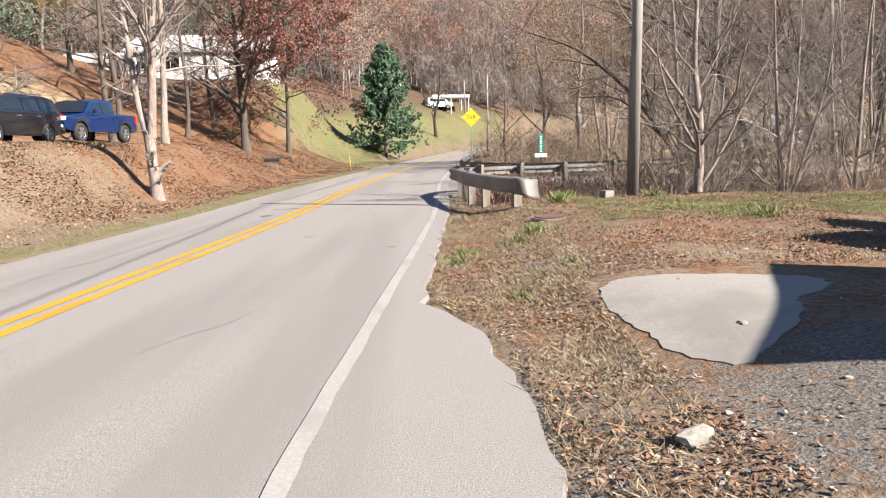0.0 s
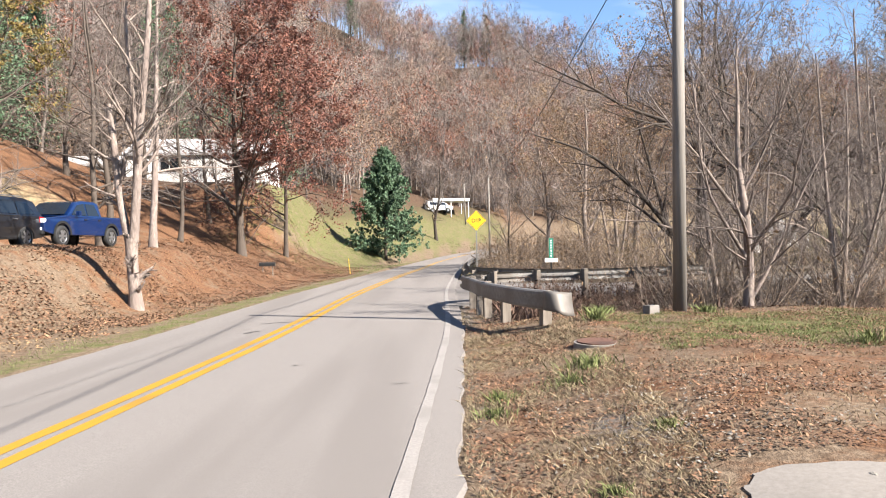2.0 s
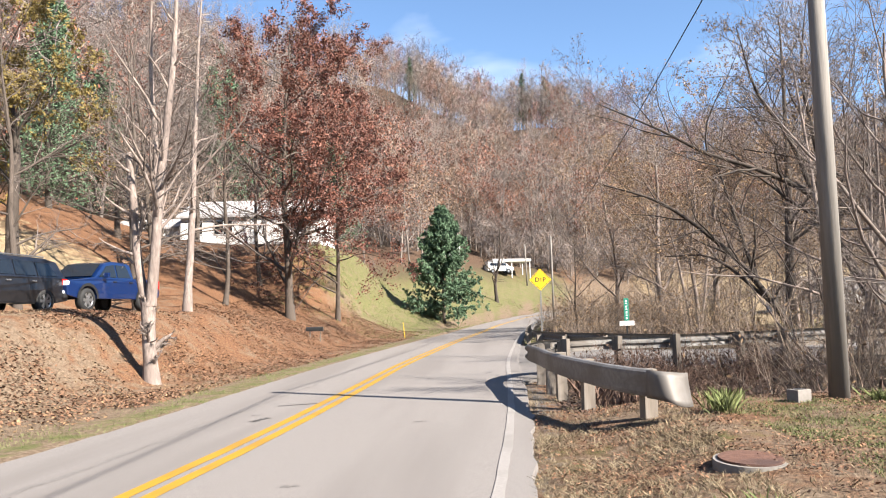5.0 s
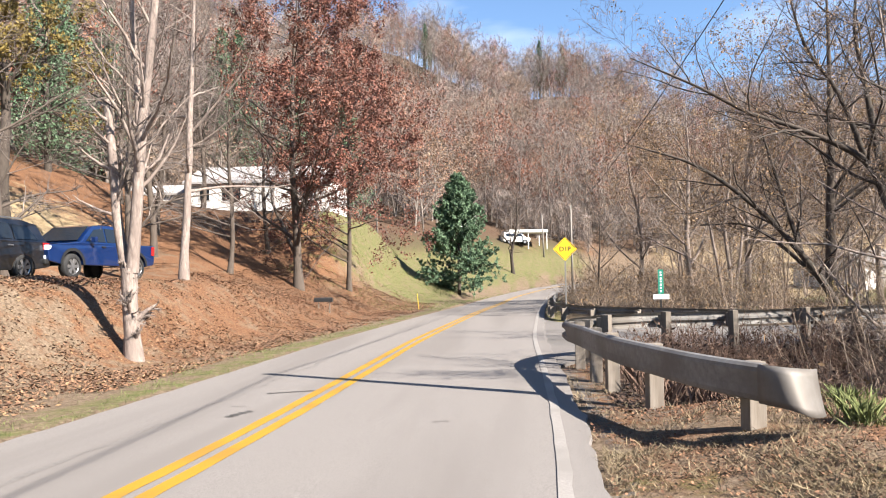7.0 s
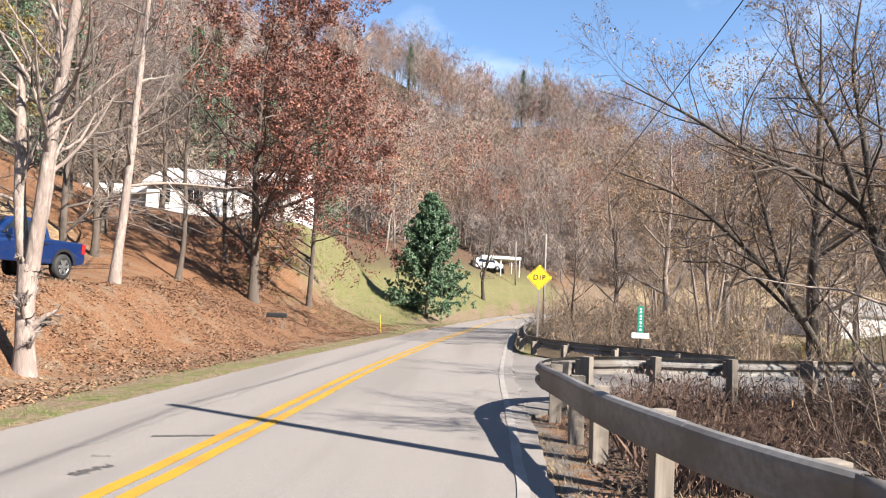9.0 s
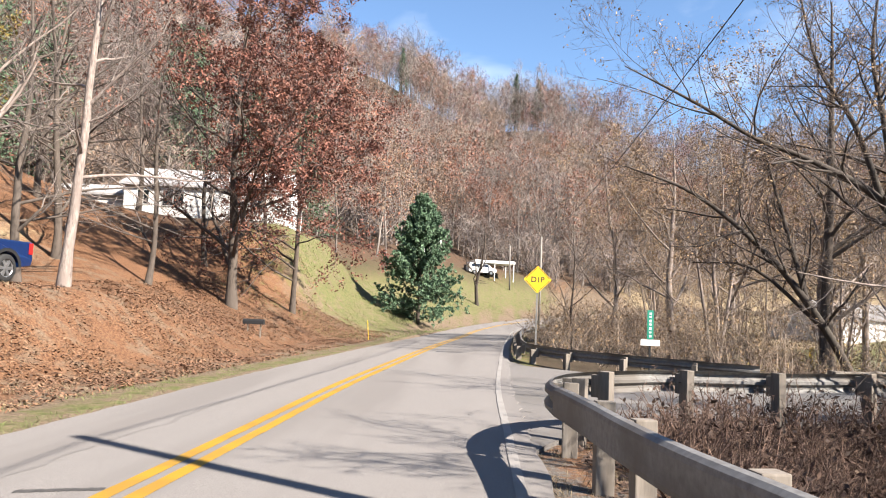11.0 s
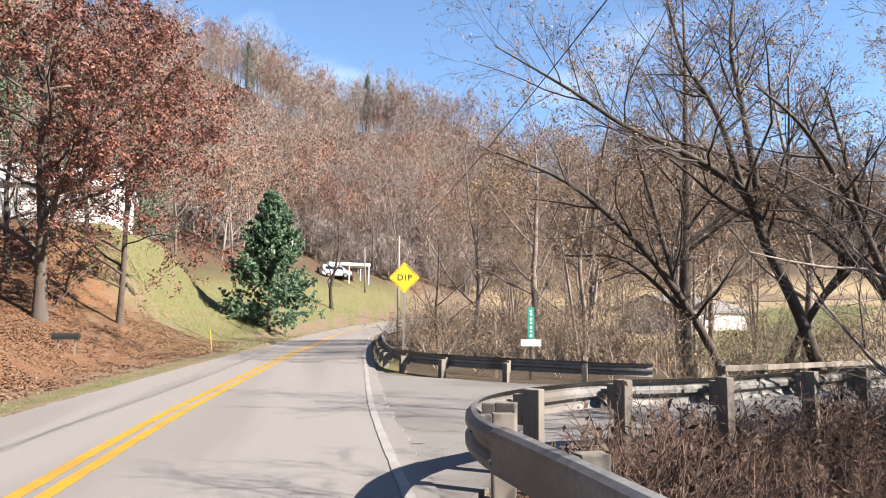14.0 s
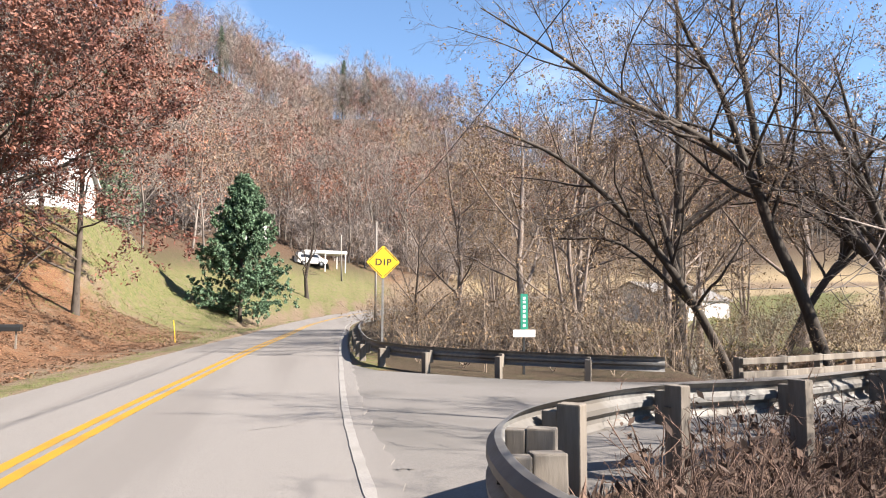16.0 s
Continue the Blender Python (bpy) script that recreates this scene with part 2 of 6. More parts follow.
# ---------------------------------------------------------------- road and lie of the land
CENTRE = catmull([(-4.25, -60, 0), (-4.2, -25, 0), (-4.1, 0, 0), (-3.95, 6, 0), (-3.72, 11, 0), (-3.54, 16, 0), (-3.5, 21, 0), (-3.47, 28, 0), (-3.2, 36, 0), (-2.75, 47, 0), (-1.75, 65, 0.0), (-0.2, 84, 0.2), (4.2, 100, 0.9), (13, 117, 2.0), (28, 132, 3.2), (52, 146, 4.6), (95, 160, 6.5), (180, 172, 9), (400, 190, 14)], 14)
TAN = np.gradient(CENTRE[:, :2], axis=0)
TAN /= np.linalg.norm(TAN, axis=1)[:, None]
NOR = np.stack([TAN[:, 1], -TAN[:, 0]], 1)
RIGHT_EDGE_Y = [-60, 0, 3.5, 4.6, 5.7, 6.7, 7.4, 9, 12, 17, 20, 60, 400]
RIGHT_EDGE_U = [4.9, 4.7, 4.52, 4.45, 4.22, 3.76, 3.68, 3.66, 3.62, 3.62, 3.62, 3.62, 3.62]


def right_edge(y):
    return np.interp(y, RIGHT_EDGE_Y, RIGHT_EDGE_U)


LEFT_EDGE = -2.75


def road_frame(x, y):
    """Offset to the right of the centre line, the station's y and the road's height there."""
    x, y = np.atleast_1d(np.asarray(x, float)), np.atleast_1d(np.asarray(y, float))
    u, sy, sz = np.empty_like(x), np.empty_like(x), np.empty_like(x)
    for i in range(0, len(x), 20000):
        s = slice(i, i + 20000)
        d = (x[s, None] - CENTRE[None, :, 0]) ** 2 + (y[s, None] - CENTRE[None, :, 1]) ** 2
        k = d.argmin(1)
        dx, dy = x[s] - CENTRE[k, 0], y[s] - CENTRE[k, 1]
        along = dx * TAN[k, 0] + dy * TAN[k, 1]
        u[s] = dx * NOR[k, 0] + dy * NOR[k, 1]
        far = np.abs(u[s]) > 8
        u[s] = np.where(far, np.sign(u[s]) * np.sqrt(np.minimum(d[np.arange(len(k)), k], 1e8)), u[s])
        sy[s] = CENTRE[k, 1] + along * TAN[k, 1]
        sz[s] = CENTRE[k, 2]
    return u, sy, sz


def road_height(u, sz):
    return sz - 0.024 * (3.3 - np.clip(u, -3.2, 3.3))


CREEK = catmull([(70, 10), (30, 17.5), (17, 20.5), (10.7, 21.8), (10.3, 25), (12, 31), (15, 42), (22, 60), (60, 100)], 10)


def near_line(x, y, line):
    best = np.full(len(x), 1e9)
    for i in range(0, len(x), 20000):
        s = slice(i, i + 20000)
        best[s] = np.sqrt(((x[s, None] - line[None, :, 0]) ** 2 + (y[s, None] - line[None, :, 1]) ** 2).min(1))
    return best


SIDE_X = [0.1, 0.5, 0.9, 2.1, 3.6, 5, 7, 10, 16, 26, 60]
SIDE_NEAR = [21.2, 22.1, 22.75, 23.9, 24.45, 25.0, 26.1, 27.5, 30.3, 34, 43.5]
SIDE_FAR = [39.6, 37.6, 35.8, 34.6, 33.2, 32.5, 32.1, 33, 35.7, 39.5, 49]


def land(x, y):
    x, y = np.atleast_1d(np.asarray(x, float)), np.atleast_1d(np.asarray(y, float))
    u, sy, sz = road_frame(x, y)
    rz = road_height(u, sz)
    d, e = LEFT_EDGE - u, u - right_edge(y)
    dd = np.maximum(d, 0)
    near = -0.02 * sstep(0, 2, dd) + 2.0 * sstep(2.7, 6.2, dd - 0.6 * sstep(20, 12, y)) + 0.36 * np.maximum(dd - 13, 0) + 0.0012 * np.maximum(dd - 13, 0) ** 2
    k_up = sstep(62, 76, sy)
    far = (0.36 - 0.12 * k_up) * np.maximum(dd - 3.6 + 2.8 * k_up, 0) + 0.0020 * dd ** 2
    steep = sstep(62, 80, sy) * sstep(150, 110, sy)
    far = far + steep * 0.16 * np.maximum(np.minimum(dd, 20) - 0.8, 0)
    far = far + 1.7 * np.exp(-((x + 22) / 11) ** 2 - ((y - 65) / 10) ** 2)
    flat = sstep(-10.5, -15.5, x) * sstep(-46, -41, x) * sstep(56, 63.5, y) * sstep(84, 77, y)
    far = far * (1 - flat) + (7.5 + 0.05 * np.maximum(-24 - x, 0) - rz) * flat
    left = near * sstep(46, 33, y) + far * (1 - sstep(46, 33, y))
    left = left + waves(x, y, 4.5, 1) * 0.07 * sstep(1.2, 5, dd) + waves(x, y, 60, 2) * 4 * sstep(40, 120, dd)
    left = np.minimum(left, 72 + 7 * waves(x, y, 150, 9) + 14 * sstep(5, -45, x) - 34 * sstep(15, 110, x)) * (0.35 + 0.65 * sstep(-60, 30, y))
    ee = np.maximum(e, 0)
    field = 0.30 * sstep(0.1, 2.4, ee) + waves(x, y, 3, 3) * 0.03 * sstep(0.3, 2, ee)
    plain_z = -0.25 + 0.0 * ee + waves(x, y, 25, 5) * 0.12 + np.minimum(0.3 * np.maximum(ee - 150, 0), 48) * sstep(40, 140, y)
    mix_f = sstep(17.6, 15.8, y + 0.12 * np.maximum(x - 2, 0) * 0 + 0.25 * waves(x, y, 5, 6)) * sstep(70, 40, ee)
    bank = np.minimum(0, -0.05 - 0.9 * sstep(0.9, 4.2, ee)) * sstep(15.2, 17.5, y) * sstep(26, 22.5, y)
    right = field * mix_f + np.where(y < 27, bank, plain_z * sstep(0.5, 6, ee)) * (1 - mix_f)
    far_r = sstep(9, 16, ee)
    right = right * (1 - far_r * (1 - mix_f)) + plain_z * far_r * (1 - mix_f)
    c = near_line(x, y, CREEK)
    right = right - 1.5 * sstep(4.2, 1.2, c) * (1 - mix_f)
    lo, hi = np.interp(x, SIDE_X, SIDE_NEAR), np.interp(x, SIDE_X, SIDE_FAR)
    on_side = sstep(lo - 1.1, lo - 0.1, y) * sstep(hi + 1.1, hi + 0.1, y) * (x > 0) * (x < 60)
    bridged = (x > 8.3) & (x < 14.8)
    right = np.where(bridged, right, right * (1 - on_side) + (-0.06) * on_side)
    z = rz + np.where(d > 0, left, 0) + np.where(e > 0, right, 0)
    inside = (d < 0.05) & (e < 0.05)
    return np.where(inside, rz - 0.07, z - 0.012)


def ground_z(x, y):
    return float(land([x], [y])[0])


def spread(lo, hi, step, far, grow=1.13):
    a = list(np.arange(lo, hi + 1e-6, step))
    s, p = step, hi
    up = []
    while p < far:
        s *= grow
        p += s
        up.append(p)
    s, p = step, lo
    dn = []
    while p > -far:
        s *= grow
        p -= s
        dn.append(p)
    return np.array(dn[::-1] + a + up)


def ground_material():
    m = bpy.data.materials.new("ground_cover")
    m.use_nodes = True
    n, l = m.node_tree.nodes, m.node_tree.links
    b = n["Principled BSDF"]
    b.inputs["Roughness"].default_value = 0.95
    b.inputs["Specular IOR Level"].default_value = 0.125
    at = n.new("ShaderNodeAttribute")
    at.attribute_name = "cover"
    sep = n.new("ShaderNodeSeparateColor")
    l.new(at.outputs["Color"], sep.inputs[0])
    tc = n.new("ShaderNodeTexCoord")

    def nz(scale, detail=6, rough=0.65):
        t = n.new("ShaderNodeTexNoise")
        t.inputs["Scale"].default_value, t.inputs["Detail"].default_value, t.inputs["Roughness"].default_value = scale, detail, rough
        l.new(tc.outputs["Object"], t.inputs["Vector"])
        return t.outputs[0]

    def ramp(src, *stops):
        r = n.new("ShaderNodeValToRGB")
        while len(r.color_ramp.elements) < len(stops):
            r.color_ramp.elements.new(0.5)
        for el, (p, c) in zip(r.color_ramp.elements, stops):
            el.position, el.color = p, (*c, 1)
        l.new(src, r.inputs[0])
        return r.outputs[0]

    def mix(f, a, c):
        x = n.new("ShaderNodeMix")
        x.data_type = "RGBA"
        l.new(f, x.inputs[0])
        l.new(a, x.inputs[6])
        l.new(c, x.inputs[7])
        return x.outputs[2]

    def edge(mask, k):
        a = n.new("ShaderNodeMath")
        a.operation = "ADD"
        l.new(mask, a.inputs[0])
        sc = n.new("ShaderNodeMath")
        sc.operation = "MULTIPLY_ADD"
        l.new(k, sc.inputs[0])
        sc.inputs[1].default_value, sc.inputs[2].default_value = 1.6, -0.8
        l.new(sc.outputs[0], a.inputs[1])
        mr = n.new("ShaderNodeMapRange")
        mr.inputs["From Min"].default_value, mr.inputs["From Max"].default_value = 0.35, 0.65
        l.new(a.outputs[0], mr.inputs[0])
        return mr.outputs[0]

    mid, fine, speck = nz(1.6), nz(9), nz(45, 3)
    soil = ramp(nz(14, 6, 0.75), (0.32, (0.045, 0.032, 0.022)), (0.5, (0.115, 0.084, 0.058)), (0.68, (0.185, 0.142, 0.102)))
    leaf = ramp(nz(17, 6, 0.8), (0.34, (0.022, 0.012, 0.008)), (0.46, (0.08, 0.040, 0.022)), (0.56, (0.14, 0.074, 0.040)), (0.70, (0.22, 0.14, 0.086)))
    grass = ramp(nz(4.5, 7, 0.78), (0.34, (0.030, 0.037, 0.012)), (0.47, (0.072, 0.080, 0.028)), (0.56, (0.105, 0.096, 0.046)), (0.68, (0.165, 0.128, 0.075)))
    gravel = ramp(speck, (0.30, (0.0408, 0.0357, 0.0306)), (0.5, (0.0884, 0.0796, 0.0714)), (0.68, (0.15, 0.139, 0.129)))
    out = mix(edge(sep.outputs[0], mid), soil, leaf)
    out = mix(edge(sep.outputs[1], mid), out, grass)
    out = mix(edge(sep.outputs[2], fine), out, gravel)
    straw = ramp(fine, (0.28, (0.116, 0.085, 0.0476)), (0.5, (0.19, 0.146, 0.0884)), (0.72, (0.252, 0.201, 0.129)))
    field = n.new("ShaderNodeAttribute")
    field.attribute_name = "straw"
    out = mix(edge(field.outputs["Fac"], mid), out, straw)
    # Darker floor tone with the woods' shade put into its colour.
    shaded_floor = ramp(fine, (0.3, (0.017, 0.0122, 0.00918)), (0.5, (0.0374, 0.0265, 0.0194)), (0.7, (0.068, 0.0493, 0.0357)))
    out = mix(at.outputs["Alpha"], out, shaded_floor)
    l.new(out, b.inputs["Base Color"])
    bp = n.new("ShaderNodeBump")
    bp.inputs["Strength"].default_value, bp.inputs["Distance"].default_value = 0.6, 0.03
    l.new(speck, bp.inputs["Height"])
    l.new(bp.outputs[0], b.inputs["Normal"])
    return m


def build_ground():
    xs, ys = spread(-18, 13, 0.25, 900), spread(-4, 48, 0.27, 900)
    gx, gy = np.meshgrid(xs, ys)
    x, y = gx.ravel(), gy.ravel()
    z = land(x, y)
    nx, ny = len(xs), len(ys)
    i = np.arange(nx * ny).reshape(ny, nx)
    faces = np.stack([i[:-1, :-1], i[:-1, 1:], i[1:, 1:], i[1:, :-1]], -1).reshape(-1, 4)
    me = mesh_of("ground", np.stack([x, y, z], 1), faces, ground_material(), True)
    u, sy, sz = road_frame(x, y)
    d, e = LEFT_EDGE - u, u - right_edge(y)
    leaf = 0.62 * sstep(1.0, 2.6, d) * sstep(19, 27, y) * sstep(64, 56, y) + 0.6 * sstep(7, 12, d) * (y > 44) + 0.30 * sstep(0, 2, d) * sstep(27, 19, y) + 0.75 * sstep(25, 45, d)
    leaf = leaf + (e > 0) * (0.45 * (y < 16.5) + 0.60 * (y >= 16.5))
    grass = 0.50 * sstep(0.0, 0.3, d) * sstep(1.5, 0.7, d) + 0.62 * sstep(1.0, 3, d) * sstep(52, 64, y) * sstep(16, 8, x) * sstep(15 + 7 * sstep(80, 100, y), 11 + 5 * sstep(80, 100, y), d) + 0.35 * sstep(7, 14, d) * sstep(40, 30, y)
    grass = grass + (e > 0) * (0.62 * np.exp(-((y - 13.3) / 1.6) ** 2) * sstep(2.5, 4.5, x) + 0.4 * np.exp(-((y - 13.0) / 1.0) ** 2) + 0.85 * sstep(14, 24, e) * sstep(28, 36, y) + 0.55 * (y > 34) * (e < 14))
    gravel = 0.62 * sstep(6.6, 7.6, d) * sstep(12.5, 11, d) * sstep(38, 33, y) + (e > 0) * (0.75 * np.exp(-((x - 2.3) / 1.6) ** 2 - ((y - 3.3) / 1.5) ** 2) + 0.62 * np.exp(-((x - 1.1) / 0.5) ** 2 - ((y - 7.9) / 0.8) ** 2) + 0.45 * sstep(0.5, 0.1, e) + 0.5 * sstep(4.2, 2.2, near_line(x, y, CREEK)) * (y > 17) + 0.5 * np.exp(-((x - 1.0) / 0.9) ** 2 - ((y - 18.5) / 4) ** 2))
    col = me.attributes.new("cover", "FLOAT_COLOR", "POINT")
    # Alpha mixes in the shade-darkened floor under the woods and over the ditch.
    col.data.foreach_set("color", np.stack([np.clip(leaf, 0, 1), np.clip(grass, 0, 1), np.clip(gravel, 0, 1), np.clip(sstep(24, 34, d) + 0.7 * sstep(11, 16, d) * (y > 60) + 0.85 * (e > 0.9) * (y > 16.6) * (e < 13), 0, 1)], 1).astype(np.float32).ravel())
    straw = 0.9 * sstep(20, 30, x) * sstep(46, 38, d) * (d > 0.5) + 0.9 * (e > 13) * (y > 30) * sstep(4, 9, near_line(x, y, CREEK)) + 0.55 * sstep(13, 7, y) * sstep(2.0, 3.4, d) * sstep(14, 9, d) + 0.72 * sstep(13, 15.5, d) * sstep(48, 40, y) * sstep(32, 24, d)
    fld = me.attributes.new("straw", "FLOAT", "POINT")
    fld.data.foreach_set("value", np.clip(straw, 0, 1).astype(np.float32))
    tagged(new("ground", me), "earth, leaf litter and thin grass around the road", "ground", kind="structure")


build_ground()


def ribbon(name, u0, u1, lo, hi, mat, lift, label, jag=0.0, thick=0.0, seed=0, category="road"):
    """A strip along the road between two offsets, with ragged right edge where jag is given."""
    rows = []
    r = np.random.default_rng(seed)
    keep = [i for i in range(len(CENTRE)) if lo <= CENTRE[i, 1] <= hi]
    fine = []
    for a, b in zip(keep[:-1], keep[1:]):
        n = max(1, int(np.linalg.norm(CENTRE[b] - CENTRE[a]) / 0.22)) if CENTRE[a, 1] < 48 else 1
        for k in range(n):
            t = k / n
            fine.append((CENTRE[a] * (1 - t) + CENTRE[b] * t, NOR[a] * (1 - t) + NOR[b] * t))
    fine.append((CENTRE[keep[-1]], NOR[keep[-1]]))
    verts, faces = [], []
    cols = 9 if thick else 2
    for c, nn in fine:
        a = u0(c[1]) if callable(u0) else u0
        b = u1(c[1]) if callable(u1) else u1
        a, b = a + r.normal(0, jag) * 0.6, b + r.normal(0, jag)
        for k in range(cols):
            u = a + (b - a) * k / (cols - 1)
            z = float(road_height(np.array(u), c[2])) + lift
            verts.append((c[0] + nn[0] * u, c[1] + nn[1] * u, z))
        if thick:
            for u in (b + 0.02, a - 0.02):
                verts.append((c[0] + nn[0] * u, c[1] + nn[1] * u, float(road_height(np.array(u), c[2])) + lift - thick))
    w = cols + (2 if thick else 0)
    for i in range(len(fine) - 1):
        p, q = i * w, (i + 1) * w
        for k in range(w if thick else w - 1):
            k2 = (k + 1) % w
            faces.append((p + k, p + k2, q + k2, q + k))
    return tagged(new(name, mesh_of(name, verts, faces, mat)), label, category, kind="structure")


ribbon("road", LEFT_EDGE, right_edge, -60, 190, ASPHALT, 0.0, "pale grey two-lane asphalt road curving away", 0.025, 0.09, 3)
ribbon("centre_line", -0.215, -0.055, -60, 165, YELLOW, 0.005, "solid yellow centre line worn on the asphalt", 0.004)
ribbon("centre_line", 0.055, 0.215, -60, 165, YELLOW, 0.005, "solid yellow centre line worn on the asphalt", 0.004)
ribbon("edge_line", 3.27, 3.38, -60, 165, WHITE, 0.005, "solid white edge line worn on the asphalt", 0.006)


def build_side_road():
    verts, faces = [], []
    r = np.random.default_rng(4)
    xs = np.concatenate([np.arange(0.1, 12, 0.3), np.arange(12, 61, 2.0)])
    cols = 12
    for x in xs:
        lo, hi = float(np.interp(x, SIDE_X, SIDE_NEAR)) + r.normal(0, 0.03), float(np.interp(x, SIDE_X, SIDE_FAR)) + r.normal(0, 0.04)
        for k in range(cols):
            verts.append((x, lo + (hi - lo) * k / (cols - 1), -0.012))
        verts += [(x, hi, -0.30), (x, lo, -0.30)]
    w = cols + 2
    for i in range(len(xs) - 1):
        for k in range(w):
            faces.append((i * w + k, i * w + (k + 1) % w, (i + 1) * w + (k + 1) % w, (i + 1) * w + k))
    tagged(new("side_road", mesh_of("side_road", verts, faces, ASPHALT_SIDE)), "darker asphalt lane branching off over the creek", "road", kind="structure")


build_side_road()


# ---------------------------------------------------------------- trees
def limb(r, start, way, length, r0, r1, seg=6, wobble=0.12, lift=0.0):
    """A batch of wandering limbs: points (batch, seg + 1, 3) and radii."""
    p, d = np.atleast_2d(np.asarray(start, float)), np.atleast_2d(np.asarray(way, float))
    d = d / np.linalg.norm(d, axis=1)[:, None]
    n = len(p)
    step = np.broadcast_to(np.asarray(length, float), (n,))[:, None] / seg
    pts = [p]
    for k in range(seg):
        d = d + r.normal(0, wobble, (n, 3)) + np.array([0, 0, lift])
        d = d / np.linalg.norm(d, axis=1)[:, None]
        p = p + d * step
        pts.append(p)
    f = np.linspace(0, 1, seg + 1)[None, :]
    a, b = (np.broadcast_to(np.asarray(q, float), (n,))[:, None] for q in (r0, r1))
    return np.stack(pts, 1), a * (1 - f) + b * f


def offshoots(r, branch, count, t0, angle, ratio, lift, wobble, seg, thin=0.55, tip=0.25, least=0.004):
    pts, rad = branch
    nb, n = len(pts), pts.shape[1] - 1
    total = np.repeat(np.linalg.norm(np.diff(pts, axis=1), axis=2).sum(1), count)
    row = np.repeat(np.arange(nb), count)
    t = t0 + (1 - t0) * (np.tile(np.arange(count), nb) + r.uniform(0.1, 0.9, nb * count)) / count
    k = np.minimum((t * n).astype(int), n - 1)
    f = t * n - k
    p = pts[row, k] * (1 - f)[:, None] + pts[row, k + 1] * f[:, None]
    tan = pts[row, k + 1] - pts[row, k]
    tan = tan / (np.linalg.norm(tan, axis=1)[:, None] + 1e-9)
    side = np.cross(tan, r.normal(0, 1, p.shape))
    side = side / (np.linalg.norm(side, axis=1)[:, None] + 1e-9)
    a = np.radians(r.uniform(angle[0], angle[1], len(p)))[:, None]
    rr = np.maximum((rad[row, k] * (1 - f) + rad[row, k + 1] * f) * thin * r.uniform(0.7, 1.1, len(p)), least)
    ln = total * ratio * r.uniform(0.65, 1.25, len(p)) * (1.15 - 0.6 * t)
    return limb(r, p, tan * np.cos(a) + side * np.sin(a), ln, rr, np.maximum(rr * tip, least * 0.6), seg, wobble, lift)


def joined(batches):
    return np.concatenate([b[0] for b in batches]), np.concatenate([b[1] for b in batches])


def tubes(branch, sides):
    pts, rad = branch
    nb, n = rad.shape
    ang = np.linspace(0, 2 * np.pi, sides, endpoint=False)
    t = np.gradient(pts, axis=1)
    t = t / (np.linalg.norm(t, axis=2)[:, :, None] + 1e-9)
    ref = np.where((np.abs(t[:, :1, 1:2]) < 0.8), np.array([0.0, 1.0, 0.0]), np.array([1.0, 0.0, 0.0]))
    a = np.cross(t, np.broadcast_to(ref, t.shape))
    a = a / (np.linalg.norm(a, axis=2)[:, :, None] + 1e-9)
    b = np.cross(t, a)
    ring = pts[:, :, None, :] + rad[:, :, None, None] * (np.cos(ang)[None, None, :, None] * a[:, :, None, :] + np.sin(ang)[None, None, :, None] * b[:, :, None, :])
    i = (np.arange(nb)[:, None, None] * n + np.arange(n - 1)[None, :, None]) * sides
    j = np.arange(sides)[None, None, :]
    q, w = i + j, i + (j + 1) % sides
    return ring.reshape(-1, 3), np.stack([q, w, w + sides, q + sides], -1).reshape(-1, 4)


def leaves_at(r, spots, size, flat=0.0):
    """One bent-looking quad a leaf, turned at random."""
    n = len(spots)
    a = r.normal(0, 1, (n, 3))
    a[:, 2] *= 1 - flat
    a /= np.linalg.norm(a, axis=1)[:, None]
    b = np.cross(a, r.normal(0, 1, (n, 3)) * np.array([1, 1, 1 - flat]) + np.array([0, 0, 0.01]))
    b /= np.linalg.norm(b, axis=1)[:, None] + 1e-9
    s = size * r.uniform(0.6, 1.3, (n, 1))
    v = np.stack([spots - a * s, spots + b * s * 0.45, spots + a * s, spots - b * s * 0.45], 1).reshape(-1, 3)
    return v, np.arange(n * 4).reshape(n, 4)


def merged(name, groups, mats):
    vs, fs, ix, base = [], [], [], 0
    for (v, f), k in groups:
        if len(v):
            vs.append(v)
            fs.append(f + base)
            ix.append(np.full(len(f), k))
            base += len(v)
    return mesh_of(name, np.concatenate(vs), np.concatenate(fs), mats, index=np.concatenate(ix))


def points_on(r, batches, n, jitter):
    pts = np.concatenate([b[0][:, 1:].reshape(-1, 3) for b in batches])
    return pts[r.integers(0, len(pts), n)] + r.normal(0, jitter, (n, 3))


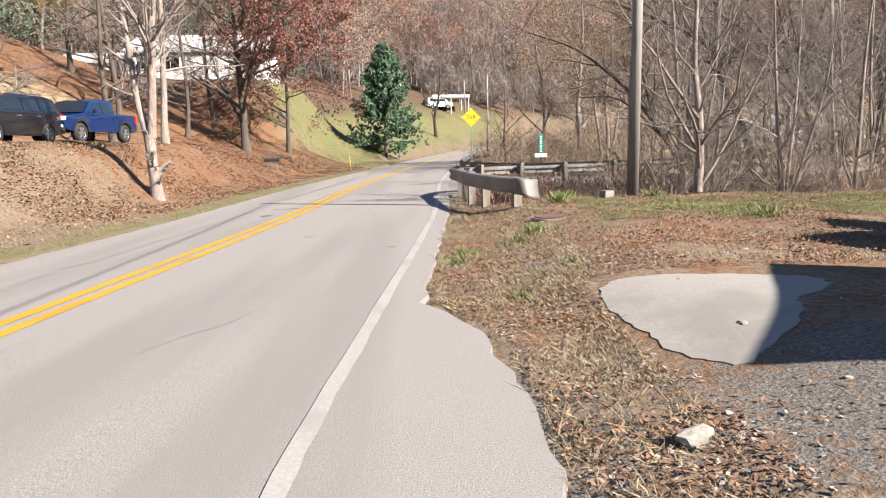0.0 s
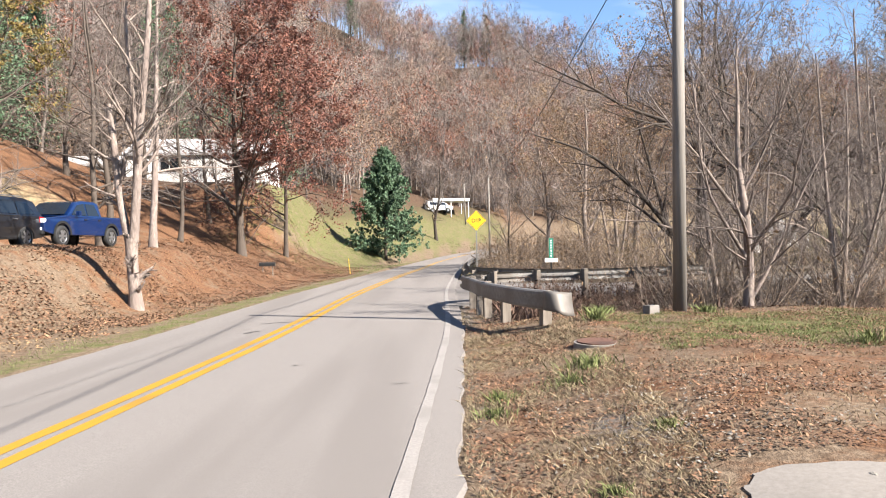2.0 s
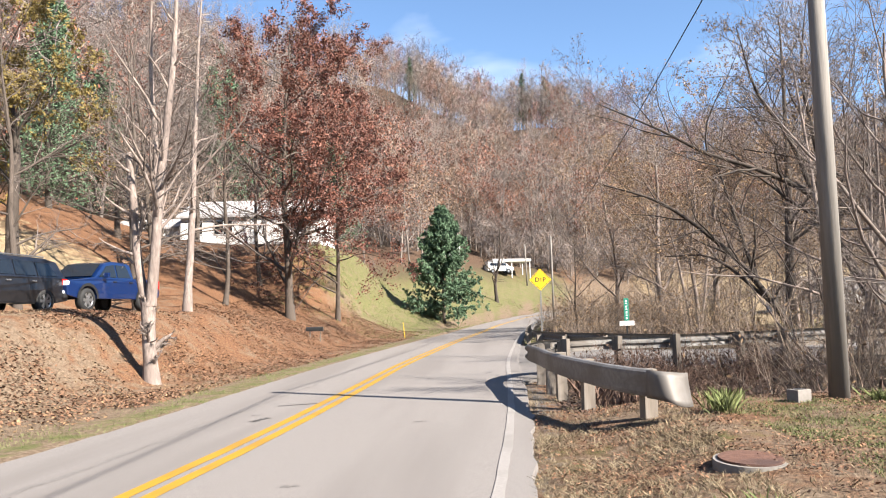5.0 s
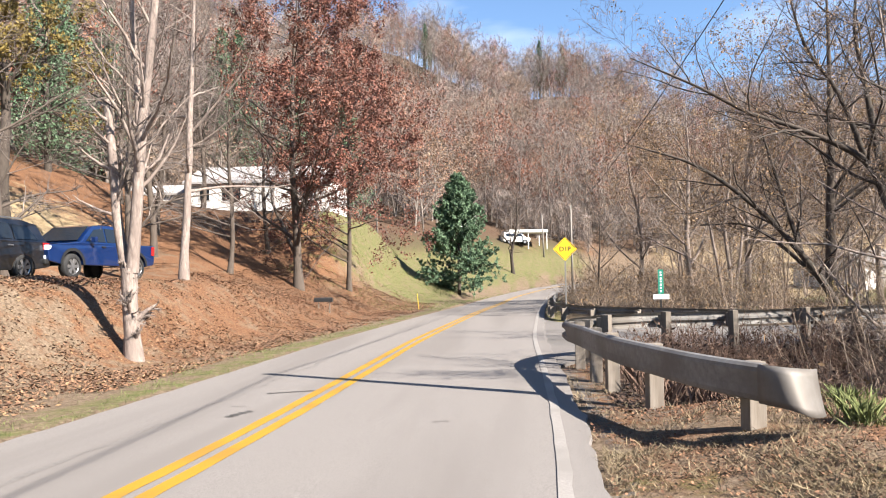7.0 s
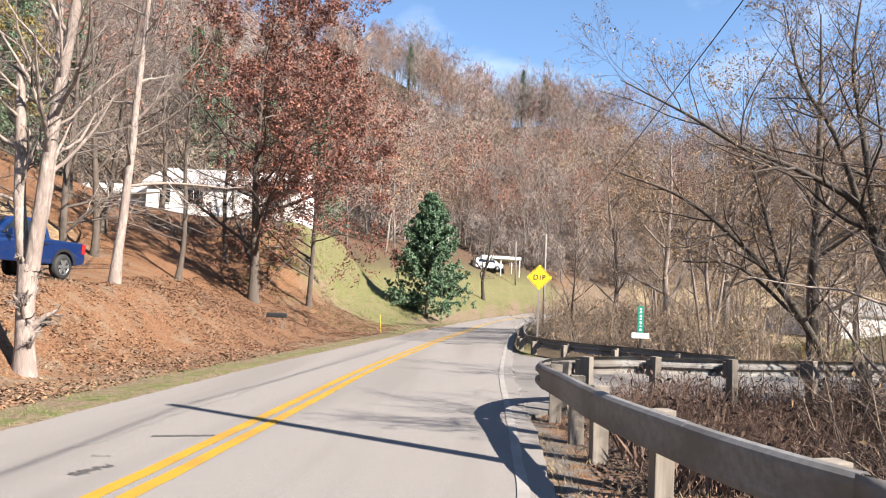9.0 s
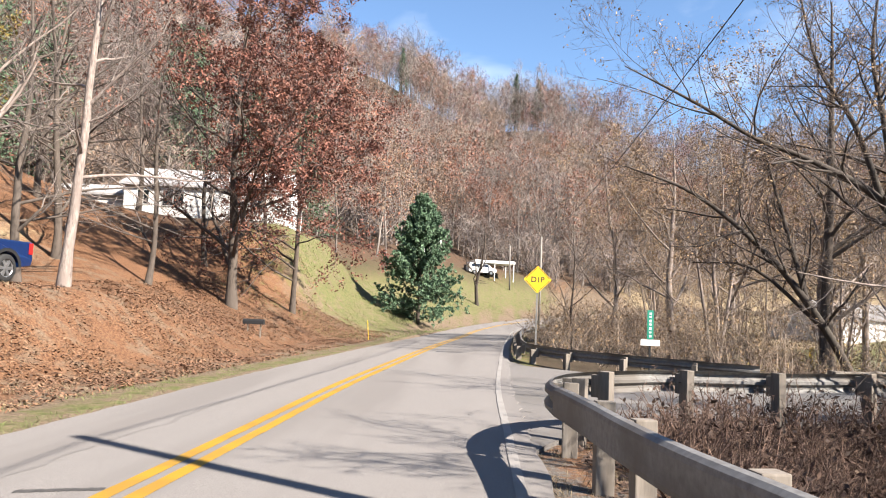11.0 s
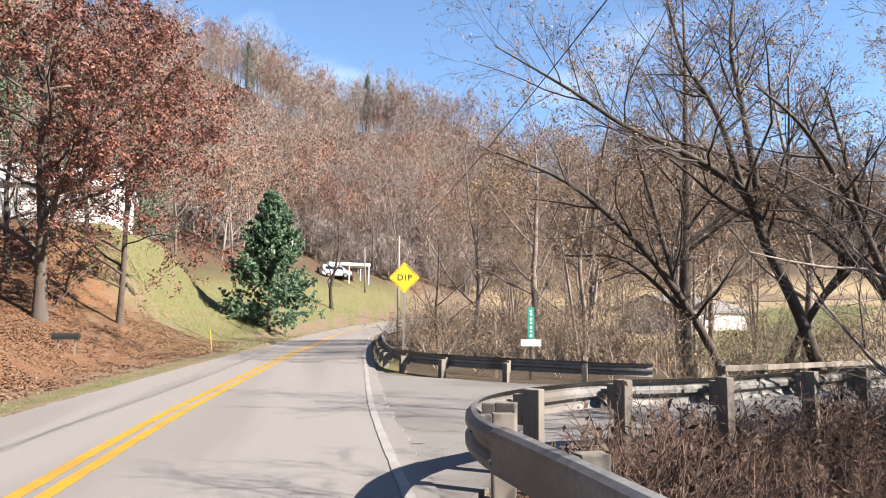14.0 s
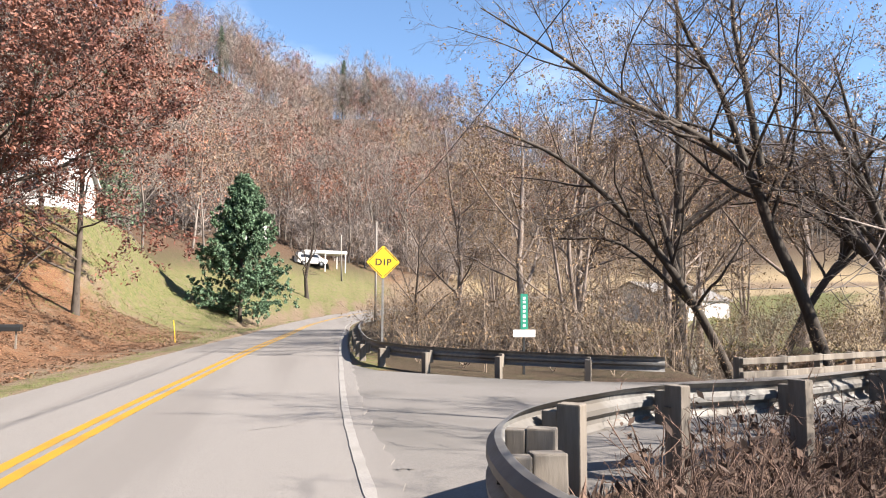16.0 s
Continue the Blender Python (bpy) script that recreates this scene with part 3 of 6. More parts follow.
def tree(name, label, m, seed, height, radius, bark, twig, leaf=None, leaves=0, leaf_size=0.06, stems=None, counts=(11, 7, 5, 4), first=0.3, spread_a=(35, 65), lift=0.05, wob=0.06, ratio=(0.42, 0.5, 0.5, 0.55), leaf_cut=None, category="tree", group=""):
    """A trunk (or the stems given) with limbs, branches and twigs, and leaves scattered at the twigs."""
    r = np.random.default_rng(seed)
    if stems:
        trunk = [(catmull([p[:3] for p in s], 4)[None], np.interp(np.linspace(0, 1, (len(s) - 1) * 4 + 1), np.linspace(0, 1, len(s)), [p[3] for p in s])[None]) for s in stems]
    else:
        trunk = [limb(r, (0, 0, -0.15), (0, 0, 1), height, radius, radius * 0.12, 12, wob, 0.03)]
        trunk[0][1][:, 0] *= 1.35
    l1 = joined([offshoots(r, b, counts[0], first, spread_a, ratio[0], lift, 0.12, 6, 0.5) for b in trunk])
    l2 = offshoots(r, l1, counts[1], 0.18, (28, 60), ratio[1], lift * 0.7, 0.14, 4, 0.55, 0.3, 0.006)
    l3 = offshoots(r, l2, counts[2], 0.15, (25, 60), ratio[2], 0.03, 0.16, 3, 0.6, 0.3, 0.0045)
    l4 = offshoots(r, l3, counts[3], 0.2, (25, 60), ratio[3], 0.02, 0.16, 2, 0.7, 0.4, 0.0035) if counts[3] else None
    top = thing(name, m, label, category, group)
    whole = part("trunk", merged("trunk", [(tubes(b, 10), 0) for b in trunk] + ([(tubes(l1, 6), 0)] if group else []), [bark]), None, top, smooth=True)
    if not group:
        for i in range(len(l1[0])):
            part("limb", merged("limb", [(tubes((l1[0][i:i + 1], l1[1][i:i + 1]), 6), 0)], [bark]), None, top, smooth=True)
    groups = [(tubes(l2, 4), 0), (tubes(l3, 3), 0)] + ([(tubes(l4, 3), 0)] if l4 else [])
    if leaves:
        spots = points_on(r, [l3, l4] if l4 else [l3], leaves * 2, 0.10)
        if leaf_cut:
            spots = spots[leaf_cut(spots)]
        groups.append((leaves_at(r, spots[:leaves], leaf_size), 1))
    part("crown", merged("crown", groups, [twig, leaf or twig]), None, top)
    return top


def conifer(name, label, m, seed, height, width, group="", needles=26000, mat=NEEDLE):
    """Whorls of drooping boughs on a straight stem, set with tufts of needles."""
    r = np.random.default_rng(seed)
    trunk = limb(r, (0, 0, -0.15), (0, 0, 1), height, height * 0.016, 0.02, 10, 0.008)
    start, way, ln = [], [], []
    z = height * 0.05
    while z < height * 0.97:
        f = z / height
        reach = width / 2 * (1 - f) ** 0.75 * min(1.0, 0.72 + 2.2 * f)
        for k in range(r.integers(6, 9)):
            a = r.uniform(0, 6.28)
            start.append((0, 0, z + r.uniform(-0.15, 0.15)))
            way.append((math.cos(a), math.sin(a), 0.10 + 0.7 * f))
            ln.append(reach * r.uniform(0.7, 1.12) + 0.1)
        z += 0.26 + 0.16 * (1 - f)
    boughs = limb(r, start, way, ln, 0.03, 0.006, 5, 0.07, 0.03)
    subs = offshoots(r, boughs, 6, 0.2, (30, 60), 0.36, 0.05, 0.1, 2, 0.5, 0.4)
    top = thing(name, m, label, "tree", group)
    part("trunk", merged("trunk", [(tubes(trunk, 8), 0)], [DARK_BARK]), None, top, smooth=True)
    spots = np.concatenate([points_on(r, [subs], needles * 3 // 4, 0.07), points_on(r, [boughs], needles // 4, 0.07)])
    part("crown", merged("crown", [(tubes(boughs, 4), 0), (tubes(subs, 3), 0), (leaves_at(r, spots, 0.115 if needles > 50000 else 0.15), 1)], [DARK_BARK, mat]), None, top)
    return top


def at_ground(x, y, turn=0.0, s=1.0, sink=0.0):
    return Matrix.LocRotScale((x, y, ground_z(x, y) - sink), Euler((0, 0, radians(turn))), (s, s, s))


# forked pale tree at the foot of the bank
tree("forked_tree", "pale-barked bare tree forking low into several stems", at_ground(-9.49, 23.75), 11, 10, 0.25, PALE_BARK, GREY_TWIG, counts=(13, 6, 5, 3), first=0.25, ratio=(0.3, 0.5, 0.5, 0.5), lift=0.06,
     stems=[[(0.08, 0, -0.2, 0.25), (0.03, 0, 0.5, 0.18), (-0.03, 0, 1.3, 0.17), (-0.05, 0, 2.05, 0.19)],
            [(-0.1, 0, 1.9, 0.13), (-0.4, 0.1, 3.2, 0.11), (-0.55, 0.15, 4.6, 0.1), (-0.75, 0.2, 6.1, 0.085)],
            [(-0.05, 0.05, 1.9, 0.12), (-0.02, 0.35, 3.6, 0.1), (-0.12, 0.5, 6.0, 0.08), (-0.35, 0.6, 8.5, 0.06), (-0.3, 0.5, 11.0, 0.02)],
            [(0.02, 0, 1.95, 0.15), (0.18, -0.1, 3.4, 0.13), (0.34, -0.15, 5.4, 0.115), (0.62, -0.1, 8.4, 0.08), (0.7, 0, 11.5, 0.03)]])
tree("slim_tree", "slim pale bare tree standing on the leafy bank", at_ground(-12.28, 32.24), 21, 14, 0.16, PALE_BARK, GREY_TWIG, counts=(16, 6, 4, 3), first=0.22, ratio=(0.24, 0.5, 0.5, 0.5), spread_a=(50, 80), lift=0.02, wob=0.025)
bank_tree = tree("bank_tree", "grey bare tree on the wooded bank", at_ground(-16.5, 36.5), 22, 13, 0.16, BARK, GREY_TWIG, counts=(20, 7, 6, 3), first=0.12, ratio=(0.34, 0.5, 0.5, 0.5), wob=0.05, spread_a=(45, 80), group="bare trees on the bank")
for x, y, a, s in ((-18.5, 42, 80, 1.1), (-15.4, 44, 150, 0.9), (-21, 47, 220, 1.15), (-17.2, 55, 10, 1.0), (-26, 52, 300, 1.2), (-20, 33.5, 40, 0.95), (-24, 60, 120, 1.1), (-15.5, 61, 60, 0.8)):
    copy_thing(bank_tree, at_ground(x, y, a, s))
tree("gold_leaf_tree", "dark-trunked tree holding its last golden leaves", at_ground(-23.5, 38), 31, 14, 0.32, DARK_BARK, TWIG, GOLD_LEAF, 15000, 0.095, counts=(12, 7, 5, 0), first=0.25, ratio=(0.42, 0.5, 0.5, 0.5), wob=0.08)
tree("red_oak", "bare-limbed oak with russet leaves clinging high", at_ground(-13.0, 48.14), 41, 17.5, 0.27, BARK, GREY_TWIG, RED_LEAF, 40000, 0.085, counts=(30, 8, 6, 3), first=0.09, ratio=(0.44, 0.5, 0.5, 0.45), spread_a=(52, 80), lift=0.03, wob=0.03,
     leaf_cut=lambda p: (p[:, 2] > 3.2 + np.sin(p[:, 1] * 2)) & (p[:, 0] + 0.25 * p[:, 2] > 0.9 + np.sin(p[:, 1] * 3) * 0.9))
tree("small_oak", "small oak with sparse russet leaves on the bank", at_ground(-11.53, 54.4), 42, 14.5, 0.17, BARK, GREY_TWIG, RED_LEAF, 30000, 0.085, counts=(24, 7, 6, 3), first=0.13, ratio=(0.50, 0.5, 0.5, 0.45), wob=0.04, spread_a=(52, 82), lift=0.01)
conifer("pine_tree", "full green pine with branches down to the grass", at_ground(-5.96, 76.0), 51, 11.4, 9.0, needles=90000)
tree("dark_bare_tree", "dark bare tree on the grassy slope", at_ground(-1.0, 108), 61, 11, 0.26, DARK_BARK, TWIG, counts=(13, 7, 5, 2), first=0.2, ratio=(0.5, 0.5, 0.5, 0.5), wob=0.07, lift=0.06)
tree("roadside_tree", "small bare tree with many upright twigs", at_ground(4.6, 53), 62, 6.2, 0.10, BARK, GREY_TWIG, counts=(14, 7, 5, 3), first=0.15, ratio=(0.55, 0.5, 0.5, 0.5), wob=0.06, lift=0.10)
tree("pale_shrub_tree", "pale-barked low tree behind the grass", at_ground(6.0, 17.0), 71, 6.5, 0.13, PALE_BARK, GREY_TWIG, counts=(15, 8, 6, 4), first=0.12, ratio=(0.55, 0.5, 0.5, 0.5), wob=0.07, lift=0.08)
creek_tree = tree("creek_tree", "grey many-stemmed bare tree leaning over the creek", at_ground(8.1, 23.9), 72, 10, 0.16, PALE_BARK, GREY_TWIG, counts=(13, 8, 6, 3), first=0.15, ratio=(0.4, 0.5, 0.5, 0.5), lift=0.09,
     stems=[[(0, 0, -0.3, 0.13), (-0.05, 0, 1.2, 0.11), (-0.3, 0.1, 3.5, 0.07), (-0.5, 0.2, 6.5, 0.045), (-0.8, 0.2, 9.5, 0.02)],
            [(0.1, 0.05, 0.4, 0.09), (0.35, 0.1, 2.2, 0.065), (0.8, 0.2, 5, 0.045), (1.0, 0.3, 8.5, 0.02)],
            [(0.0, -0.1, 0.6, 0.08), (0.1, -0.6, 2.6, 0.055), (0.3, -1.2, 5.2, 0.035), (0.2, -1.6, 8.0, 0.02)]], group="creek trees")
for x, y, a, s in ((11.0, 19.5, 100, 0.85), (8.6, 18.3, 30, 0.7), (13.5, 22.5, 200, 1.0), (16, 18.6, 300, 0.85), (14.8, 27.5, 45, 1.05), (18.5, 24, 160, 1.0), (21, 19.5, 250, 0.9), (9.8, 21.0, 10, 0.6), (6.8, 18.6, 190, 0.55), (17.5, 21.5, 80, 0.8), (24, 23, 20, 1.0)):
    copy_thing(creek_tree, at_ground(x, y, a, s))
tree("tall_creek_tree", "tall straight dark-trunked tree past the lane", at_ground(16.86, 50.05), 81, 21, 0.36, BARK, GREY_TWIG, counts=(18, 8, 6, 3), first=0.3, ratio=(0.32, 0.5, 0.5, 0.5), wob=0.02, lift=0.03)
tree("leaning_tree", "dark tree leaning over the lane with arching limbs", at_ground(18.0, 41.1), 82, 14, 0.3, DARK_BARK, TWIG, TAN_LEAF, 3500, 0.06, counts=(17, 8, 6, 4), first=0.25, ratio=(0.34, 0.5, 0.5, 0.5), lift=0.05,
     stems=[[(0, 0, -0.5, 0.28), (-1.0, 0, 2.4, 0.22), (-2.3, 0, 5.1, 0.19), (-3.2, 0, 7.2, 0.17), (-5.9, -0.3, 8.6, 0.11), (-8.2, -0.5, 9.4, 0.085), (-10.4, -0.7, 10.6, 0.065), (-13.4, -1.2, 11.9, 0.02)],
            [(-3.1, 0, 7.0, 0.14), (-4.2, 0, 10.2, 0.10), (-5.5, 0.2, 12.6, 0.07), (-6.2, 0.4, 16.0, 0.02)],
            [(-2.7, -0.3, 6.7, 0.16), (-2.9, 0.4, 10.8, 0.11), (-3.0, 0.9, 13.6, 0.08), (-2.4, 1.2, 17.5, 0.02)]], group="leaning trees")
tree("leaning_tree", "slimmer dark tree bowed low over the lane mouth", at_ground(14.2, 40.6), 84, 10, 0.2, DARK_BARK, TWIG, TAN_LEAF, 1600, 0.06, counts=(12, 7, 6, 4), first=0.25, ratio=(0.30, 0.5, 0.5, 0.5), lift=0.06,
     stems=[[(0, 0, -0.3, 0.19), (-1.2, 0, 2.2, 0.16), (-2.65, -0.2, 4.3, 0.14), (-4.3, -0.4, 6.1, 0.11), (-6.9, -0.8, 8.0, 0.07), (-9.6, -1.2, 8.9, 0.03)],
            [(-2.5, -0.2, 4.1, 0.11), (-3.2, 0.2, 7.2, 0.08), (-3.9, 0.5, 10.2, 0.03)],
            [(-1.9, -0.1, 3.2, 0.10), (-4.2, 0.6, 5.4, 0.06), (-6.4, 1.2, 5.6, 0.03)]], group="leaning trees")
wide = tree("spreading_tree", "tall wide-crowned bare tree beyond the lane", at_ground(23.5, 50), 85, 15, 0.24, PALE_BARK, BELT_TWIG, TAN_LEAF, 5000, 0.075, counts=(18, 8, 6, 4), first=0.18, ratio=(0.46, 0.5, 0.5, 0.5), wob=0.06, lift=0.05, spread_a=(30, 65), group="spreading trees")
for x, y, a, k in ((28.5, 44.5, 70, 1.0), (33, 55, 140, 1.15), (26, 64, 300, 1.1), (31, 37.5, 20, 0.9), (10.2, 53.5, 250, 0.92), (14.5, 57, 110, 1.1), (8.5, 63, 40, 0.9), (19, 54.5, 170, 1.15)):
    copy_thing(wide, at_ground(x, y, a, k))
small_lean = bpy.data.objects["leaning_tree.001"]
for x, y, a, k in ((21.5, 40.5, 18, 1.05), (24.5, 43, -30, 1.2), (19.5, 46, 150, 1.0), (27.5, 46, 60, 1.3)):
    copy_thing(small_lean, at_ground(x, y, a, k))
belt = tree("belt_tree", "slender bare tree in the thicket along the creek", at_ground(10.9, 48.5), 83, 11, 0.13, PALE_BARK, BELT_TWIG, TAN_LEAF, 1500, 0.07, counts=(11, 7, 5, 3), first=0.2, ratio=(0.36, 0.5, 0.5, 0.5), wob=0.05, lift=0.05, spread_a=(35, 70), group="thicket trees",
     stems=[[(0, 0, -0.2, 0.13), (0.1, 0, 2, 0.11), (-0.1, 0.1, 5, 0.085), (0.3, 0, 8, 0.05), (0.1, 0.2, 11.5, 0.015)], [(0.15, 0.1, 0, 0.10), (0.7, 0.3, 3, 0.08), (1.2, 0.5, 6, 0.055), (2.0, 0.6, 9.0, 0.015)], [(-0.2, 0, 0, 0.09), (-0.7, -0.3, 3, 0.07), (-1.3, -0.5, 6.0, 0.045), (-2.2, -0.6, 8, 0.015)]])
r0 = np.random.default_rng(5)
for k in range(17):
    x, y = r0.uniform(7.5, 30), r0.uniform(46, 84)
    if x < 6 + (y - 40) * 0.22:
        x += 8
    copy_thing(belt, at_ground(x, y, r0.uniform(0, 360), r0.uniform(0.5, 1.0)))


# ---------------------------------------------------------------- thickets: many thin stems
def thicket(name, label, seed, spots, height, twig, leaf=None, leaves=0):
    r = np.random.default_rng(seed)
    q = np.repeat(np.array(spots), 3, axis=0)
    q = q + r.normal(0, 0.12, q.shape)
    z = land(q[:, 0], q[:, 1]) - 0.05
    way = np.stack([r.normal(0, 0.5, len(q)), r.normal(0, 0.5, len(q)), np.ones(len(q))], 1)
    st = limb(r, np.column_stack([q, z]), way, height * r.uniform(0.5, 1.15, len(q)), 0.014, 0.004, 5, 0.13, 0.0)
    sub = offshoots(r, st, 6, 0.25, (25, 65), 0.42, 0.0, 0.15, 3, 0.7, 0.4, 0.004)
    sub2 = offshoots(r, sub, 3, 0.3, (25, 65), 0.5, 0.0, 0.15, 2, 0.7, 0.4, 0.003)
    groups = [(tubes(st, 4), 0), (tubes(sub, 3), 0), (tubes(sub2, 3), 0)]
    if leaves:
        groups.append((leaves_at(r, points_on(r, [sub, sub2], leaves, 0.05), 0.05), 1))
    tagged(new(name, merged(name, groups, [twig, leaf or twig])), label, "bushes", kind="stuff")


r1 = np.random.default_rng(8)
thicket("brush", "tangle of bare grey brush along the creek bank", 1, [(x, 17.0 + 0.05 * x + r1.uniform(0, 3.2)) for x in r1.uniform(4.2, 26, 330)], 2.9, BELT_TWIG, TAN_LEAF, 2500)
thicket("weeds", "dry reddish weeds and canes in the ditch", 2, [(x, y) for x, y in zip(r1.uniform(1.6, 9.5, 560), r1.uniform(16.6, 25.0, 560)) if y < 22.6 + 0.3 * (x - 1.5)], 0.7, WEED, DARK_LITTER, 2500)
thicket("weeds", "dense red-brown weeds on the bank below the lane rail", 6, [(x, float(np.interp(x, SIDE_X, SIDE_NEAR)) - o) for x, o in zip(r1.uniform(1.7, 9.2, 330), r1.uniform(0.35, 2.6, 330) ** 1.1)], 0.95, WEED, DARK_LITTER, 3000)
thicket("brush", "bare brush behind the far guard rail", 3, [(x, y) for x, y in zip(r1.uniform(2.3, 26, 330), r1.uniform(33.5, 62, 330)) if y > 34.8 + max(0, 7 - x) * 0.5 + max(0, x - 7) * 0.42], 2.6, BELT_TWIG, TAN_LEAF, 15000)
thicket("brush", "yellowing undergrowth between the creek trees", 4, [(x, y) for x, y in zip(r1.uniform(10, 34, 130), r1.uniform(36.5, 60, 130)) if y > 36.8 + (x - 10) * 0.38], 2.8, BELT_TWIG, GOLD_LEAF, 8000)
thicket("brush", "tall bare brush crowding the outside of the curve", 5, [(CENTRE[k, 0] + NOR[k, 0] * o, CENTRE[k, 1] + NOR[k, 1] * o) for k, o in zip(r1.integers(122, 182, 220), r1.uniform(5.2, 17, 220))], 3.2, BELT_TWIG, TAN_LEAF, 9000)


# ---------------------------------------------------------------- far woods
def far_tree(seed, leafy, height=19.0, first=0.3, size=0.24):
    """A forest tree: pale bole, rising limbs, sprays of twigs and, where leafy, loose leaves."""
    r = np.random.default_rng(seed)
    trunk = limb(r, (0, 0, -1), (0, 0, 1), height, 0.18, 0.04, 6, 0.07)
    l1 = offshoots(r, trunk, 12, first, (28, 62), 0.42, 0.06, 0.16, 3, 0.5, 0.3, 0.04)
    ends = offshoots(r, l1, 6, 0.2, (20, 60), 0.5, 0.04, 0.14, 2, 0.55, 0.4, 0.024)
    a, b = np.repeat(ends[0][:, 0], 3, axis=0), np.repeat(ends[0][:, -1], 3, axis=0)
    p = a + (b - a) * r.uniform(0.25, 1, (len(a), 1))
    d = r.normal(0, 1, p.shape) * np.array([1, 1, 0.6]) + np.array([0, 0, 0.6])
    d /= np.linalg.norm(d, axis=1)[:, None]
    w = np.cross(d, r.normal(0, 1, p.shape))
    w *= 0.032 / np.linalg.norm(w, axis=1)[:, None]
    q = p + d * r.uniform(0.8, 2.0, (len(a), 1))
    v = np.stack([p - w, p + w, q + w * 0.3, q - w * 0.3], 1).reshape(-1, 3)
    groups = [(tubes(trunk, 5), 0), (tubes(l1, 3), 0), (tubes(ends, 3), 1), ((v, np.arange(len(v)).reshape(-1, 4)), 1)]
    if leafy:
        groups.append((leaves_at(r, points_on(r, [ends], leafy, 0.5), size), 2))
    vs, fs, ix, base = [], [], [], 0
    for (a, f), k in groups:
        vs.append(a)
        fs.append(f + base)
        ix.append(np.full(len(f), k))
        base += len(a)
    return np.concatenate(vs), np.concatenate(fs), np.concatenate(ix)


def woods(name, label, seed, spots, kinds, mats, smin=0.7, smax=1.25):
    r = np.random.default_rng(seed)
    vs, fs, ix, base = [], [], [], 0
    z = land(spots[:, 0], spots[:, 1])
    for (x, y), zz in zip(spots, z):
        v, f, i = kinds[r.integers(0, len(kinds))]
        a, s = r.uniform(0, 6.28), r.uniform(smin, smax)
        c, q = math.cos(a) * s, math.sin(a) * s
        w = np.stack([v[:, 0] * c - v[:, 1] * q + x, v[:, 0] * q + v[:, 1] * c + y, v[:, 2] * s * r.uniform(0.9, 1.15) + zz], 1)
        vs.append(w)
        fs.append(f + base)
        ix.append(i)
        base += len(v)
    tagged(new(name, mesh_of(name, np.concatenate(vs), np.concatenate(fs), mats, index=np.concatenate(ix))), label, "woods", kind="stuff")


def scatter(seed, n, x0, x1, y0, y1, dmin, dmax, side=-1):
    r = np.random.default_rng(seed)
    x, y = r.uniform(x0, x1, n), r.uniform(y0, y1, n)
    u, sy, sz = road_frame(x, y)
    d = LEFT_EDGE - u if side < 0 else u - 3.6
    k = (d > dmin) & (d < dmax)
    return np.stack([x[k], y[k]], 1)


BARE = [far_tree(s, 0, 19.0, 0.24) for s in (101, 102, 103, 104)]
RUSSET = [far_tree(s, 900, 16.5, 0.2, 0.19) for s in (111, 112, 113)]
SCRUB = [far_tree(s, 130, 6.5, 0.06, 0.13) for s in (121, 122, 123)]
hill = scatter(1, 3300, -130, 210, 60, 345, 16, 190)
hill = hill[((hill[:, 1] > 84) | (hill[:, 0] < -33)) & ~((np.abs(hill[:, 0] + 3) < 10) & (np.abs(hill[:, 1] - 131) < 9))]
hill_d = LEFT_EDGE - road_frame(hill[:, 0], hill[:, 1])[0]
hill = hill[(hill[:, 0] < 26) | (hill_d > 42)]
pick = np.random.default_rng(3).random(len(hill)) + 0.42 * waves(hill[:, 0], hill[:, 1], 45, 4)
woods("bare_woods", "grey leafless woods covering the hillside", 1, hill[pick < 0.55], BARE, [FAR_BARK, FAR_TWIG, TAN_LEAF], 0.65, 1.25)
woods("russet_woods", "russet-leaved oaks scattered through the hillside woods", 2, hill[(pick >= 0.55) & (pick < 0.86)], RUSSET, [FAR_BARK, FAR_TWIG, FAR_RED])
woods("tan_woods", "tan-leaved trees scattered through the hillside woods", 3, hill[pick >= 0.86], RUSSET, [FAR_BARK, FAR_TWIG, FAR_TAN], 0.6, 1.0)
edge_scrub = scatter(6, 1500, -60, 110, 70, 190, 9, 46)
edge_scrub = edge_scrub[((edge_scrub[:, 1] > 112) | (edge_scrub[:, 0] < -20)) & ~((np.abs(edge_scrub[:, 0] + 3) < 12) & (np.abs(edge_scrub[:, 1] - 127) < 9)) & ((edge_scrub[:, 0] < 30) | (np.random.default_rng(9).random(len(edge_scrub)) < 0.25))]
woods("scrub", "pale tan scrub along the foot of the hillside", 7, edge_scrub, SCRUB, [FAR_BARK, FAR_TWIG, FAR_TAN])
left_hill = scatter(2, 600, -95, -22, 2, 92, 24, 90)
left_hill = left_hill[~((left_hill[:, 0] > -40) & (left_hill[:, 1] > 50) & (left_hill[:, 1] < 78))]
woods("slope_woods", "bare trees on the slope above the drive", 4, left_hill, BARE + RUSSET[:1], [BARK, FAR_TWIG, RED_LEAF], 0.6, 1.1)
right_far = scatter(3, 900, 20, 330, 62, 330, 26, 400, 1)
right_far = right_far[((right_far[:, 0] > 150) & (right_far[:, 1] > 30))]
woods("valley_woods", "bare trees along the creek and the far hill", 5, right_far, BARE + RUSSET[:1], [FAR_BARK, FAR_TWIG, TAN_LEAF])
ridge_pine = conifer("ridge_pine", "dark pine standing on the ridge line", at_ground(10.5, 292), 91, 24, 10, "ridge pines", 5000)
